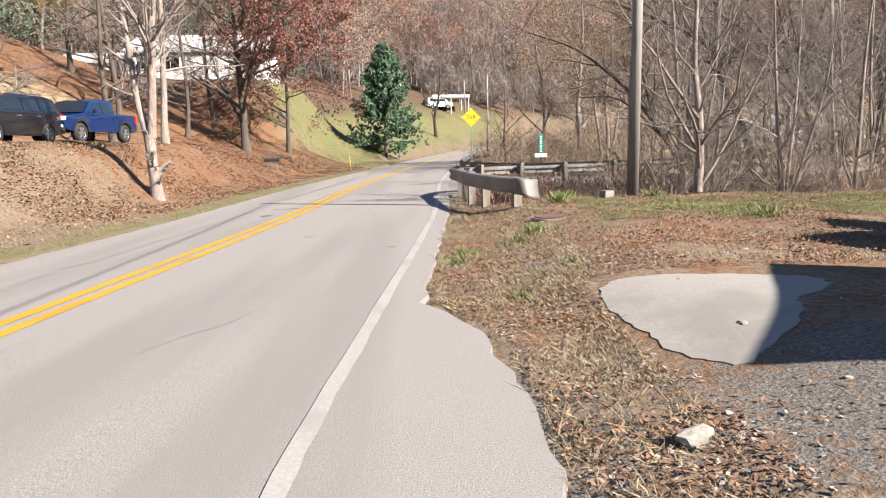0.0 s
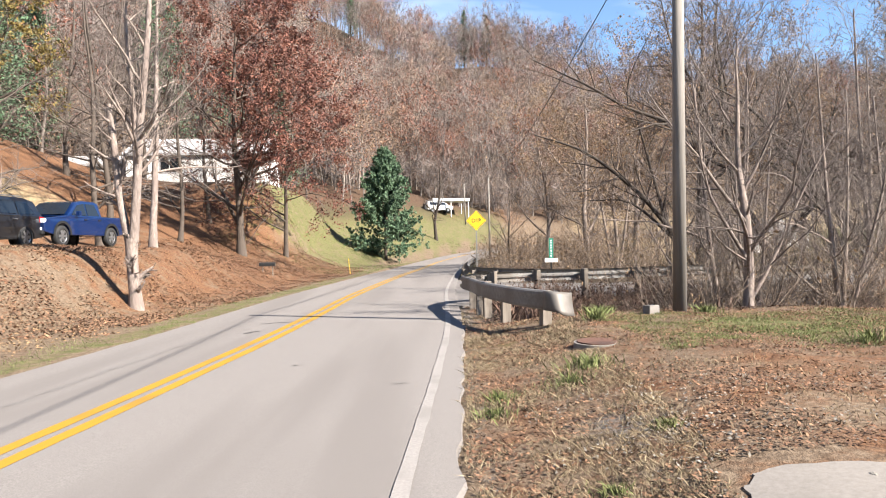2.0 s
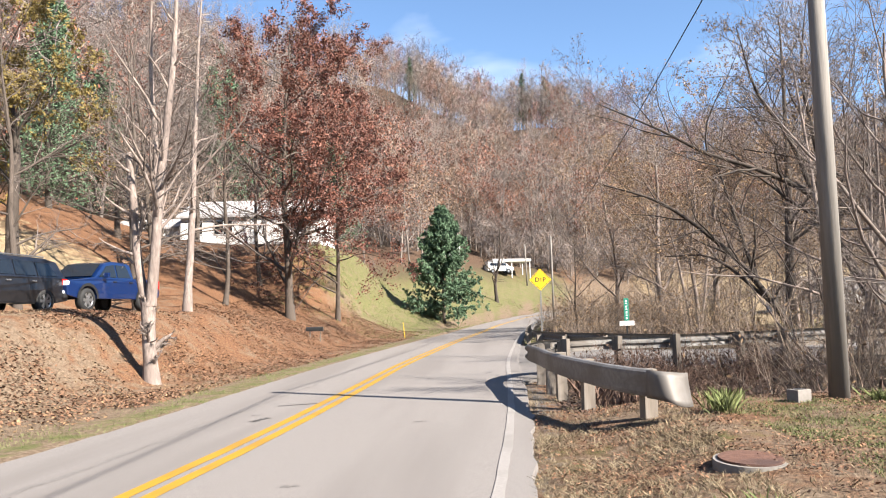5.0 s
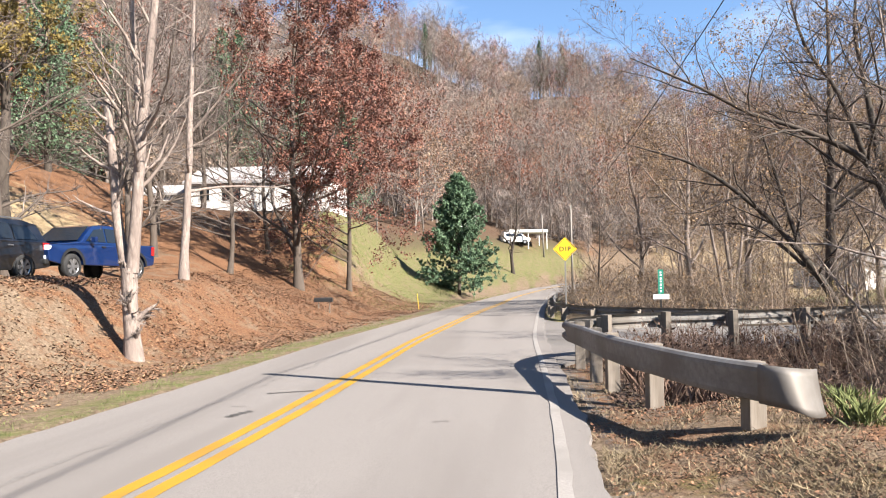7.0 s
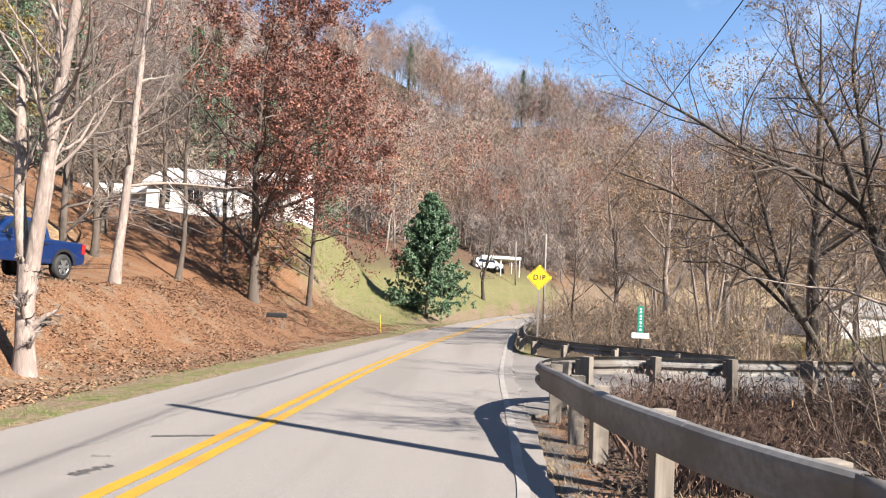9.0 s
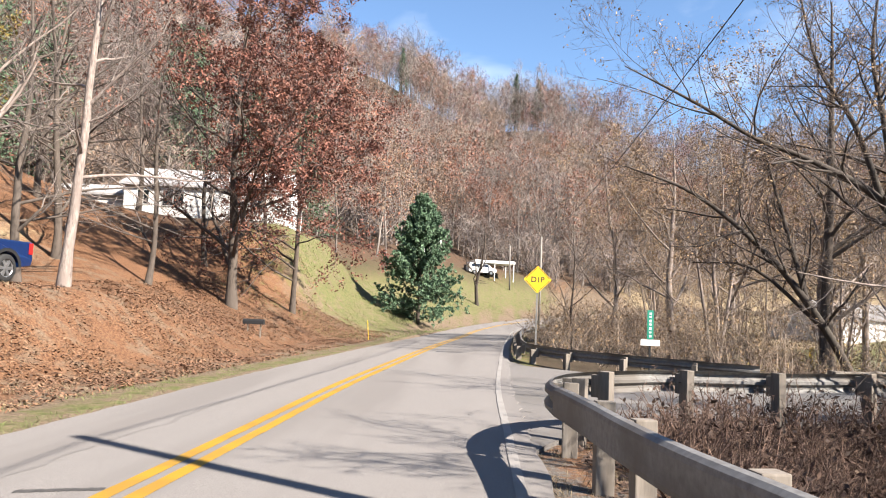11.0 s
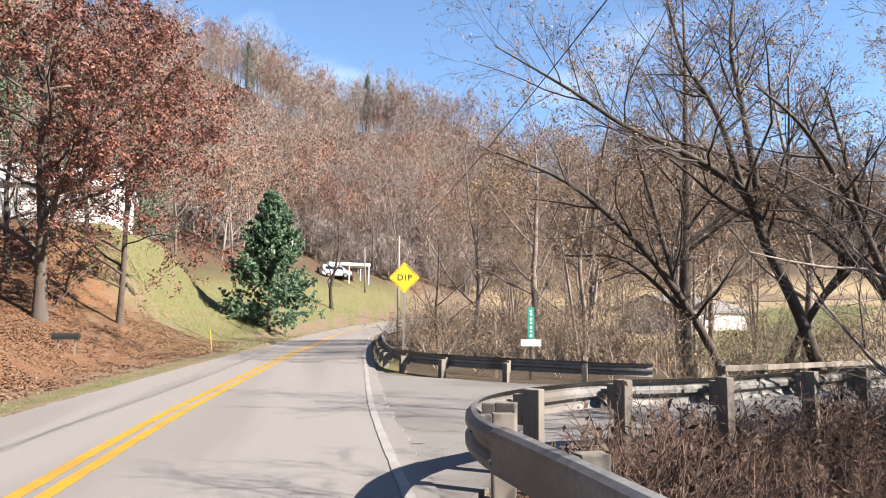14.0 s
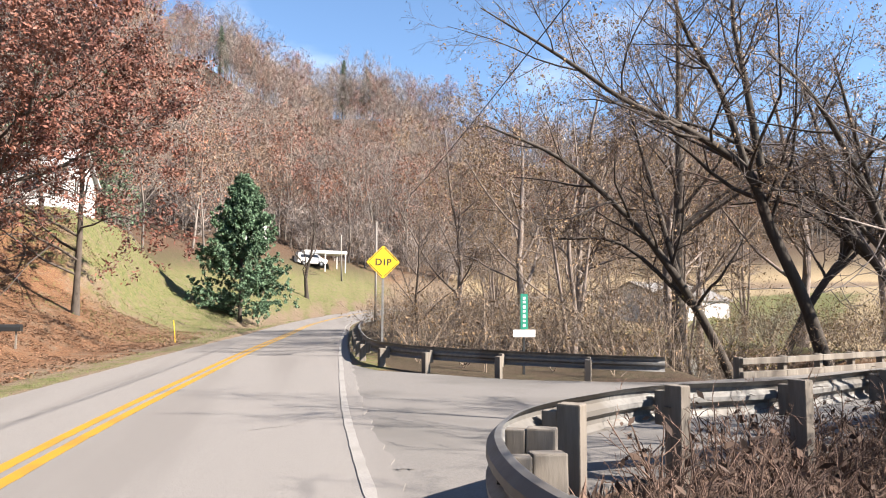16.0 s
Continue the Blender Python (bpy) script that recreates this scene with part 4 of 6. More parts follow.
for x, y, s in ((19.5, 294, 0.92), (34, 300, 0.7), (-30, 250, 0.8), (60, 305, 0.7), (-70, 180, 0.9), (-62, 120, 0.8), (-52, 95, 0.8)):
    copy_thing(ridge_pine, at_ground(x, y, x * 7, s))
slope_pine = conifer("slope_pine", "tall dark pine on the slope above the house", at_ground(-29, 80), 92, 20, 9, "slope pines", 9000)
for x, y, k in ((-36, 60, 0.95), (-25, 86, 0.8), (-20, 90, 0.85), (-33, 85, 0.95), (-31, 52, 0.75), (-37, 42, 0.9), (-40, 74, 1.05), (-33, 44, 0.8), (-44, 50, 1.0)):
    copy_thing(slope_pine, at_ground(x, y, x * 11, k))


# ---------------------------------------------------------------- guard rails
W_SECTION = [(0.0, 0.158), (0.035, 0.150), (0.080, 0.105), (0.083, 0.065), (0.022, 0.022), (0.022, -0.022), (0.083, -0.065), (0.080, -0.105), (0.035, -0.150), (0.0, -0.158)]


FLAT_SECTION = [(-0.03, 0.150), (0.0, 0.166), (0.045, 0.160), (0.078, 0.135), (0.086, 0.10), (0.080, 0.03), (0.076, -0.04), (0.080, -0.10), (0.070, -0.140), (0.03, -0.158)]


def beam_mesh(path, tops, section, mat=GALV):
    """A W-shaped beam along a plan path, its face to the left of the way."""
    p = np.asarray(path)
    t = np.gradient(p, axis=0)
    t /= np.linalg.norm(t, axis=1)[:, None]
    nl = np.stack([-t[:, 1], t[:, 0]], 1)
    sec = section + [(o - 0.007, z) for o, z in section[::-1]]
    k = len(sec)
    vs, fs = [], []
    for i in range(len(p)):
        for o, z in sec:
            vs.append((p[i, 0] + nl[i, 0] * o, p[i, 1] + nl[i, 1] * o, tops[i] - 0.158 + z))
    for i in range(len(p) - 1):
        for j in range(k):
            fs.append((i * k + j, i * k + (j + 1) % k, (i + 1) * k + (j + 1) % k, (i + 1) * k + j))
    fs += [tuple(range(k)), tuple(range((len(p) - 1) * k, len(p) * k))[::-1]]
    return mesh_of("beam", vs, fs, mat)


def along(path, s):
    seg = np.linalg.norm(np.diff(path, axis=0), axis=1)
    c = np.concatenate([[0], np.cumsum(seg)])
    p = np.array([np.interp(s, c, path[:, 0]), np.interp(s, c, path[:, 1])])
    q = np.array([np.interp(min(s + 0.15, c[-1]), c, path[:, 0]), np.interp(min(s + 0.15, c[-1]), c, path[:, 1])])
    o = np.array([np.interp(max(s - 0.15, 0), c, path[:, 0]), np.interp(max(s - 0.15, 0), c, path[:, 1])])
    return p, (q - o) / (np.linalg.norm(q - o) + 1e-9), c[-1]


def guard_rail(label, path, top0, top1, posts, proud=0.03, width=0.135, flat_to=0, terminal=None):
    ob = thing("guard_rail", Matrix.Translation((0, 0, 0)), label, "guard rail", "guard rails")
    p = catmull(path, 6)
    tops = np.linspace(top0, top1, len(p))
    cuts = [0] + [i for i in range(15, len(p) - 6, 15)] + [len(p) - 1]
    for a, b in zip(cuts[:-1], cuts[1:]):
        part("beam", beam_mesh(p[a:b + 1], tops[a:b + 1] + (0.002 if a % 32 else 0.0), FLAT_SECTION if b <= flat_to else W_SECTION), None, ob)
    r = np.random.default_rng(len(path))
    seg = np.concatenate([[0], np.cumsum(np.linalg.norm(np.diff(p, axis=0), axis=1))])
    for s in posts:
        if isinstance(s, tuple):
            s = float(seg[((p - np.array(s)) ** 2).sum(1).argmin()])
        c, t, total = along(p, s)
        n = np.array([t[1], -t[0]])
        top = float(np.interp(s, [0, total], [top0, top1]))
        m = Matrix.Translation((c[0] + n[0] * 0.22, c[1] + n[1] * 0.22, 0)) @ Matrix.Rotation(math.atan2(t[1], t[0]) + r.normal(0, 0.05), 4, "Z") @ Matrix.Rotation(r.normal(0, 0.02), 4, "Y")
        gz = ground_z(c[0] + n[0] * 0.22, c[1] + n[1] * 0.22)
        post = part("post", boxed(-width / 2, width / 2, -0.09, 0.09, min(gz, -0.1) - 0.35, top + (proud if not terminal or s > 8.3 else -0.02), 0.012), POST_WOOD, ob)
        post.matrix_local = m
        m2 = Matrix.Translation((c[0] + n[0] * 0.065, c[1] + n[1] * 0.065, 0)) @ Matrix.Rotation(math.atan2(t[1], t[0]), 4, "Z")
        blk = part("spacer_block", boxed(-width / 2 + 0.02, width / 2 - 0.02, -0.062, 0.062, top - 0.335, top - 0.03, 0.01), POST_WOOD, ob)
        blk.matrix_local = m2
        bolt = part("bolt", cyl(bmesh.new(), 0.018, 0.014, (0, 0.085, top - 0.158), (0, 0.108, top - 0.158), 8), DARK, ob)
        bolt.matrix_local = Matrix.Translation((c[0], c[1], 0)) @ Matrix.Rotation(math.atan2(t[1], t[0]), 4, "Z") @ Matrix.Translation((0, -0.06, 0))
    if terminal:
        vs, fs = [], []
        c, t, total = along(p, 0)
        n = np.array([-t[1], t[0]])
        secs = [(0.0, 0.082, 0.0, 0.160, 0.0), (0.10, 0.080, 0.0, 0.162, 0.04), (0.17, 0.060, -0.005, 0.165, 0.10), (0.22, 0.015, -0.02, 0.172, 0.13), (0.235, -0.05, -0.04, 0.185, 0.14), (0.23, -0.14, -0.055, 0.19, 0.13), (0.21, -0.24, -0.065, 0.19, 0.11), (0.18, -0.34, -0.07, 0.19, 0.08)]
        for back, out, dz, half, skew in secs:
            for q in range(7):
                f = q / 6 * 2 - 1
                far_back, bulge = back + skew * (1 - f) / 2, out - 0.012 * abs(f) ** 3
                vs.append((c[0] - t[0] * far_back + n[0] * bulge, c[1] - t[1] * far_back + n[1] * bulge, top0 - 0.158 + dz + half * f))
        for i in range(len(secs) - 1):
            for q in range(6):
                fs.append((i * 7 + q, i * 7 + q + 1, (i + 1) * 7 + q + 1, (i + 1) * 7 + q))
        end = part("end_terminal", mesh_of("end_terminal", vs, fs, GALV, True), None, ob, "rounded flared steel end of the rail")
        sol = end.modifiers.new("thick", "SOLIDIFY")
        sol.thickness = 0.012
    return ob


guard_rail("weathered steel guard rail on timber posts bending into the lane",
           [(1.44, 14.2), (1.24, 14.65), (1.04, 15.25), (0.84, 16.1), (0.65, 17.0), (0.52, 18.0), (0.43, 19.0), (0.33, 19.9), (0.24, 20.7), (0.33, 21.5), (0.55, 22.15), (0.92, 22.72), (1.5, 23.25), (2.45, 23.9), (3.95, 24.25), (5.75, 25.15), (7.5, 26.1), (9.4, 27.1)],
           0.80, 0.83, [0.42, (0.72, 16.6), (0.5, 18.3), (0.35, 19.5), (0.3, 21.2), (0.5, 22.1), (0.95, 22.8), (2.4, 23.9), (3.9, 24.2), (5.65, 25.1), (7.3, 26.0), (9.1, 26.9)], flat_to=45, terminal=True)
guard_rail("weathered steel guard rail along the lane mouth and curve",
           [(6.8, 32.1), (5.7, 32.55), (4.6, 33.2), (3.0, 34.5), (1.85, 36.0), (1.25, 37.7), (1.08, 40), (1.3, 46), (1.75, 54), (2.6, 64), (3.9, 76), (6.2, 88)][::-1],
           0.72, 0.52, [3 + 2.6 * k for k in range(17)] + [47.5, 49.4, 51.4, 53.3, 55.3, 57.3], proud=-0.08)


# ---------------------------------------------------------------- poles, wire and signs
def utility_pole(x, y, height, r, lean, label):
    ob = thing("utility_pole", at_ground(x, y), label, "utility pole", "utility poles")
    bm = bmesh.new()
    cyl(bm, r, r * 0.72, (0, 0, -0.3), (lean * height, 0, height), 14)
    part("shaft", bm, POLE_WOOD, ob, smooth=True)
    return ob


utility_pole(3.95, 15.15, 8.0, 0.125, 0.012, "weathered grey wooden utility pole beside the road")
utility_pole(4.95, 80.3, 9.0, 0.11, 0.0, "dark thin wooden utility pole beyond the sign")
utility_pole(4.0, 126, 7.0, 0.13, -0.03, "grey wooden utility pole by the far house")
utility_pole(-27.5, 42, 8.0, 0.13, 0.0, "dark wooden utility pole up the slope")


def cable(p, q, sag, label):
    c = bpy.data.curves.new("overhead_cable", "CURVE")
    c.dimensions, c.bevel_depth, c.bevel_resolution = "3D", 0.014, 1
    s = c.splines.new("POLY")
    s.points.add(24)
    for i in range(25):
        t = i / 24
        v = Vector(p).lerp(Vector(q), t) - Vector((0, 0, sag * 4 * t * (1 - t)))
        s.points[i].co = (*v, 1)
    c.materials.append(BLACK)
    me = bpy.data.meshes.new_from_object(bpy.data.objects.new("tmp", c))
    tagged(new("overhead_cable", me), label, "cable")


cable((4.0, 15.15, 8.1), (4.95, 80.3, ground_z(4.95, 80.3) + 8.7), 0.9, "black overhead cable sagging between the poles")
cable((4.0, 15.15, 8.1), (5.5, -40, 9.5), 0.9, "black overhead cable running back along the road")


def letters(text, size, mat, parent, m, depth=0.002):
    c = bpy.data.curves.new("lettering", "FONT")
    c.body, c.size, c.align_x, c.align_y, c.extrude = text, size, "CENTER", "CENTER", depth
    c.space_character = 1.22
    c.offset = size * 0.022
    me = bpy.data.meshes.new_from_object(bpy.data.objects.new("tmp", c))
    me.materials.clear()
    me.materials.append(mat)
    ob = part("lettering", me, None, parent)
    ob.matrix_local = m
    return ob


def rounded_diamond(half, r, depth):
    bm = bmesh.new()
    vs = []
    for k in range(4):
        a = math.pi / 2 * k
        c = Vector((math.cos(a), math.sin(a), 0)) * (half - r * 1.414)
        for j in range(5):
            b = a - math.pi / 4 + math.pi / 2 * j / 4
            vs.append(bm.verts.new(c + Vector((math.cos(b), math.sin(b), 0)) * r))
    f = bm.faces.new(vs)
    e = bmesh.ops.extrude_face_region(bm, geom=[f])
    bmesh.ops.translate(bm, verts=[v for v in e["geom"] if isinstance(v, bmesh.types.BMVert)], vec=(0, 0, depth))
    bmesh.ops.recalc_face_normals(bm, faces=bm.faces)
    return bm


def dip_sign():
    x, y = 1.58, 40.44
    ob = thing("warning_sign", at_ground(x, y), "yellow diamond warning sign reading DIP on a steel post", "road sign")
    zc = 2.98 - ob.matrix_world.translation.z
    part("post", boxed(-0.035, 0.035, 0.012, 0.05, -0.4, zc + 0.45, 0.006), GALV, ob)
    face = Matrix.Translation((0, 0, zc)) @ Matrix.Rotation(radians(90), 4, "X")
    pl = part("panel", rounded_diamond(0.535, 0.05, 0.006), SIGN_YELLOW, ob, "yellow reflective diamond panel")
    pl.matrix_local = face
    rim = bmesh.new()
    for k in range(4):
        a, b = Vector((math.cos(math.pi / 2 * k), math.sin(math.pi / 2 * k), 0)) * 0.485, Vector((math.cos(math.pi / 2 * (k + 1)), math.sin(math.pi / 2 * (k + 1)), 0)) * 0.485
        a, b = a.lerp(b, 0.06), b.lerp(a, 0.06)
        n = (a + b).normalized() * 0.012
        q = [rim.verts.new(v + Vector((0, 0, 0.008))) for v in (a - n, a + n, b + n, b - n)]
        rim.faces.new(q)
    part("border", rim, SIGN_BLACK, pl)
    letters("DIP", 0.30, SIGN_BLACK, pl, Matrix.Translation((0, -0.01, 0.009)))
    return ob


dip_sign()


def lane_sign():
    """The green road-name blade stands on end, with a small white box on the post."""
    ob = thing("street_sign", at_ground(4.82, 35.9), "green road-name blade fixed upright on a dark post", "street sign")
    g = ob.matrix_world.translation.z
    part("post", boxed(-0.03, 0.03, -0.03, 0.03, -0.3, 1.0 - g, 0.005), DARK, ob)
    bl = part("blade", boxed(-0.10, 0.10, -0.045, -0.035, 1.0 - g, 1.92 - g, 0.003), SIGN_GREEN, ob, "green reflective blade")
    for z, h in ((1.10, 0.07), (1.22, 0.05), (1.34, 0.09), (1.47, 0.06), (1.58, 0.08), (1.71, 0.06), (1.81, 0.07)):
        part("legend_bar", boxed(-0.035, 0.035, -0.050, -0.046, z - g - h / 2, z - g + h / 2), SIGN_WHITE, bl)
    part("plate", boxed(-0.30, 0.30, -0.06, -0.04, 0.80 - g, 0.99 - g, 0.004), SIGN_WHITE, ob, "small white plate")
    return ob


lane_sign()


def delineator():
    ob = thing("marker_stake", at_ground(-6.71, 52.6), "slim yellow marker stake leaning in the verge", "marker")
    part("stake", cyl(bmesh.new(), 0.02, 0.018, (0.05, 0, -0.2), (-0.08, 0, 1.05), 8), SIGN_YELLOW, ob)


delineator()


def mailbox():
    ob = thing("mailbox", at_ground(-10.08, 42.7), "dark rural mailbox on two thin stakes", "mailbox")
    g = 0.92 - ob.matrix_world.translation.z
    bm = bmesh.new()
    n = 10
    ring = [(-0.11, 0.0), (0.11, 0.0)] + [(0.11 * math.cos(math.pi * k / n), 0.12 + 0.10 * math.sin(math.pi * k / n)) for k in range(n + 1)]
    a = [bm.verts.new((-0.45, y, g - 0.2 + z)) for y, z in ring]
    b = [bm.verts.new((0.45, y, g - 0.2 + z)) for y, z in ring]
    bm.faces.new(a)
    bm.faces.new(b[::-1])
    for i in range(len(ring)):
        bm.faces.new((a[i], b[i], b[(i + 1) % len(ring)], a[(i + 1) % len(ring)]))
    bmesh.ops.recalc_face_normals(bm, faces=bm.faces)
    part("box", bm, DARK, ob)
    for x in (-0.25, 0.3):
        part("stake", boxed(x - 0.025, x + 0.025, -0.025, 0.025, -0.3, g - 0.2, 0.004), POST_WOOD, ob)


mailbox()


# ---------------------------------------------------------------- field: manhole, block, slab
def manhole():
    ob = thing("manhole", at_ground(1.72, 11.75), "rusty round iron cover on a pale concrete collar", "manhole")
    ob.rotation_euler = (radians(2), 0, 0)
    part("collar", cyl(bmesh.new(), 0.315, 0.295, (0, 0, -0.2), (0, 0, 0.03), 40), CONCRETE, ob, smooth=False)
    part("cover", cyl(bmesh.new(), 0.262, 0.255, (0, 0, 0.015), (0, 0, 0.048), 40), RUST, ob, "rust-brown iron cover")


manhole()


def cinder_block():
    bm = boxed(-0.11, 0.11, -0.09, 0.09, 0, 0.17, 0.008)
    ob = tagged(new("concrete_block"), "grey hollow concrete block lying in the grass", "block")
    ob.matrix_world = at_ground(3.38, 14.95, 25, 1, 0.02)
    part("body", bm, CONCRETE, ob)
    # The body is solid; a thin dark plate paints the hollow's shade.
    for x in (0.0,):
        part("cavity", boxed(x - 0.07, x + 0.07, -0.055, 0.055, 0.168, 0.1735), DARK, ob, "dark plate painting the shade of the block's hollow")


cinder_block()


def slab():
    r = np.random.default_rng(2)
    ring = catmull([(1.36, 6.27), (1.6, 6.43), (2.1, 6.35), (2.7, 6.2), (3.1, 5.95), (2.95, 5.5), (2.6, 5.2), (2.4, 4.75), (2.05, 4.35), (1.77, 4.12), (1.54, 4.35), (1.42, 4.8), (1.37, 5.3), (1.31, 5.9), (1.36, 6.27)], 6)[:-1]
    ring = ring + r.normal(0, 0.018, ring.shape)
    mid = ring.mean(0)
    levels = [1.0, 0.94, 0.85, 0.7, 0.55, 0.4, 0.25, 0.1]
    n = len(ring)
    vs, fs = [], []
    for f in levels:
        q = mid + (ring - mid) * f
        z = land(q[:, 0], q[:, 1]) + 0.009 + 0.012 * (1 - f)
        vs += list(np.column_stack([q, z]))
    vs += [(x, y, z - 0.12) for x, y, z in vs[:n]]
    for k in range(len(levels) - 1):
        fs += [(k * n + i, k * n + (i + 1) % n, (k + 1) * n + (i + 1) % n, (k + 1) * n + i) for i in range(n)]
    last, low = (len(levels) - 1) * n, len(levels) * n
    fs += [tuple(last + i for i in range(n))]
    fs += [(low + i, low + (i + 1) % n, (i + 1) % n, i) for i in range(n)]
    me = mesh_of("slab", vs, fs, CONCRETE)
    tagged(new("pavement", me), "broken patch of pale concrete slab", "pavement", kind="structure")


slab()


# the building whose shadow falls on the slab, off beyond the walk
def shed():
    h = 3.2
    k = h / SUN_TO.z
    off = Vector((SUN_TO.x * k, SUN_TO.y * k))
    a, b, c, e = (Vector(v) + off for v in ((1.8, 4.05), (2.97, 6.82), (3.95, 8.5), (5.5, 8.95)))
    ob = thing("shed", Matrix.Translation((0, 0, 0.2)), "plain boarded shed beside the gravel yard", "shed")
    for p, q, deep in ((a, b, 6.0), (c, e, 4.0)):
        t = (q - p).normalized()
        n = Vector((t.y, -t.x))
        base = Matrix(((t.x, n.x, 0, p.x), (t.y, n.y, 0, p.y), (0, 0, 1, 0), (0, 0, 0, 1)))
        w = part("wall", boxed(0.0, (q - p).length, 0.12, deep, -0.6, h - 0.15), POST_WOOD, ob)
        w.matrix_local = base
        r = part("roof", boxed(0.0, (q - p).length, 0.0, deep + 0.2, h - 0.14, h, 0.02), BROWN_ROOF, ob)
        r.matrix_local = base
    return ob


shed()


# ---------------------------------------------------------------- vehicles on the drive
def wheel(parent, x, y, r, w, out):
    """A tyre with a spoked alloy rim, its face to the side out."""
    t = part("wheel", cyl(bmesh.new(), r * 0.66, r * 0.66, (x - w * 0.3, y, r), (x + w * 0.3, y, r), 20), DARK, parent)
    bm = bmesh.new()
    prof = [(-w / 2, r * 0.66), (-w / 2, r * 0.90), (-w * 0.36, r), (w * 0.36, r), (w / 2, r * 0.90), (w / 2, r * 0.66)]
    n = 28
    rings = [[bm.verts.new((x + a, y + q * math.cos(6.2832 * k / n), r + q * math.sin(6.2832 * k / n))) for a, q in prof] for k in range(n)]
    for k in range(n):
        for j in range(5):
            bm.faces.new((rings[k][j], rings[k][j + 1], rings[(k + 1) % n][j + 1], rings[(k + 1) % n][j]))
    bmesh.ops.recalc_face_normals(bm, faces=bm.faces)
    part("tyre", bm, BLACK, t, smooth=True)
    bm = bmesh.new()
    face = x + out * w * 0.42
    for k in range(6):
        a = 6.2832 * k / 6
        d = Vector((0, math.cos(a), math.sin(a)))
        s = Vector((0, -math.sin(a), math.cos(a)))
        c = Vector((face, y, r))
        q = [c + d * 0.03 + s * 0.035, c + d * 0.03 - s * 0.035, c + d * r * 0.64 - s * 0.055, c + d * r * 0.64 + s * 0.055]
        f = [bm.verts.new(v) for v in q]
        g = [bm.verts.new(v - Vector((out * 0.03, 0, 0))) for v in q]
        bm.faces.new(f)
        for i in range(4):
            bm.faces.new((f[i], g[i], g[(i + 1) % 4], f[(i + 1) % 4]))
    cyl(bm, 0.06, 0.05, (face - out * 0.02, y, r), (face + out * 0.01, y, r), 10)
    bmesh.ops.recalc_face_normals(bm, faces=bm.faces)
    part("rim", bm, CHROME, t, "silver spoked alloy rim")
    bm = bmesh.new()
    n = 24
    for a, b in ((0.60, 0.67),):
        v = [[bm.verts.new((face + e, y + q * r * math.cos(6.2832 * k / n), r + q * r * math.sin(6.2832 * k / n))) for q, e in ((a, -out * 0.02), (b, 0.0))] for k in range(n)]
        for k in range(n):
            bm.faces.new((v[k][0], v[k][1], v[(k + 1) % n][1], v[(k + 1) % n][0]))
    part("rim_lip", bm, CHROME, t)


def shell(outline, width, top_width, z_low, z_high, bevel):
    """A side outline given width, narrowing towards the roof."""
    bm = prism(outline, width, bevel)
    for v in bm.verts:
        f = min(max((v.co.z - z_low) / (z_high - z_low), 0), 1)
        v.co.x *= 1 + (top_width / width - 1) * f
        e = max(0, abs(v.co.y) - 2.0)
        v.co.x *= 1 - 0.10 * e * e
    return bm


def arched(outline_top, axles, r, low):
    """Adds the wheel arches to the lower edge of an outline that runs from front to rear along the top."""
    pts = list(outline_top)
    y = pts[-1][0]
    for ax in sorted(axles, reverse=True):
        pts.append((ax + r, low))
        for k in range(1, 8):
            a = math.pi * k / 8
            pts.append((ax + r * math.cos(a), low + r * 0.95 * math.sin(a)))
        pts.append((ax - r, low))
    return pts


def side_panel(points, x, mat, name, parent, label="", thick=0.012):
    bm = bmesh.new()
    s = 1 if x(0) > 0 else -1
    a = [bm.verts.new((x(z), y, z)) for y, z in points]
    b = [bm.verts.new((x(z) - s * thick, y, z)) for y, z in points]
    bm.faces.new(a)
    bm.faces.new(b[::-1])
    for i in range(len(a)):
        bm.faces.new((a[i], b[i], b[(i + 1) % len(a)], a[(i + 1) % len(a)]))
    bmesh.ops.recalc_face_normals(bm, faces=bm.faces)
    return part(name, bm, mat, parent, label)


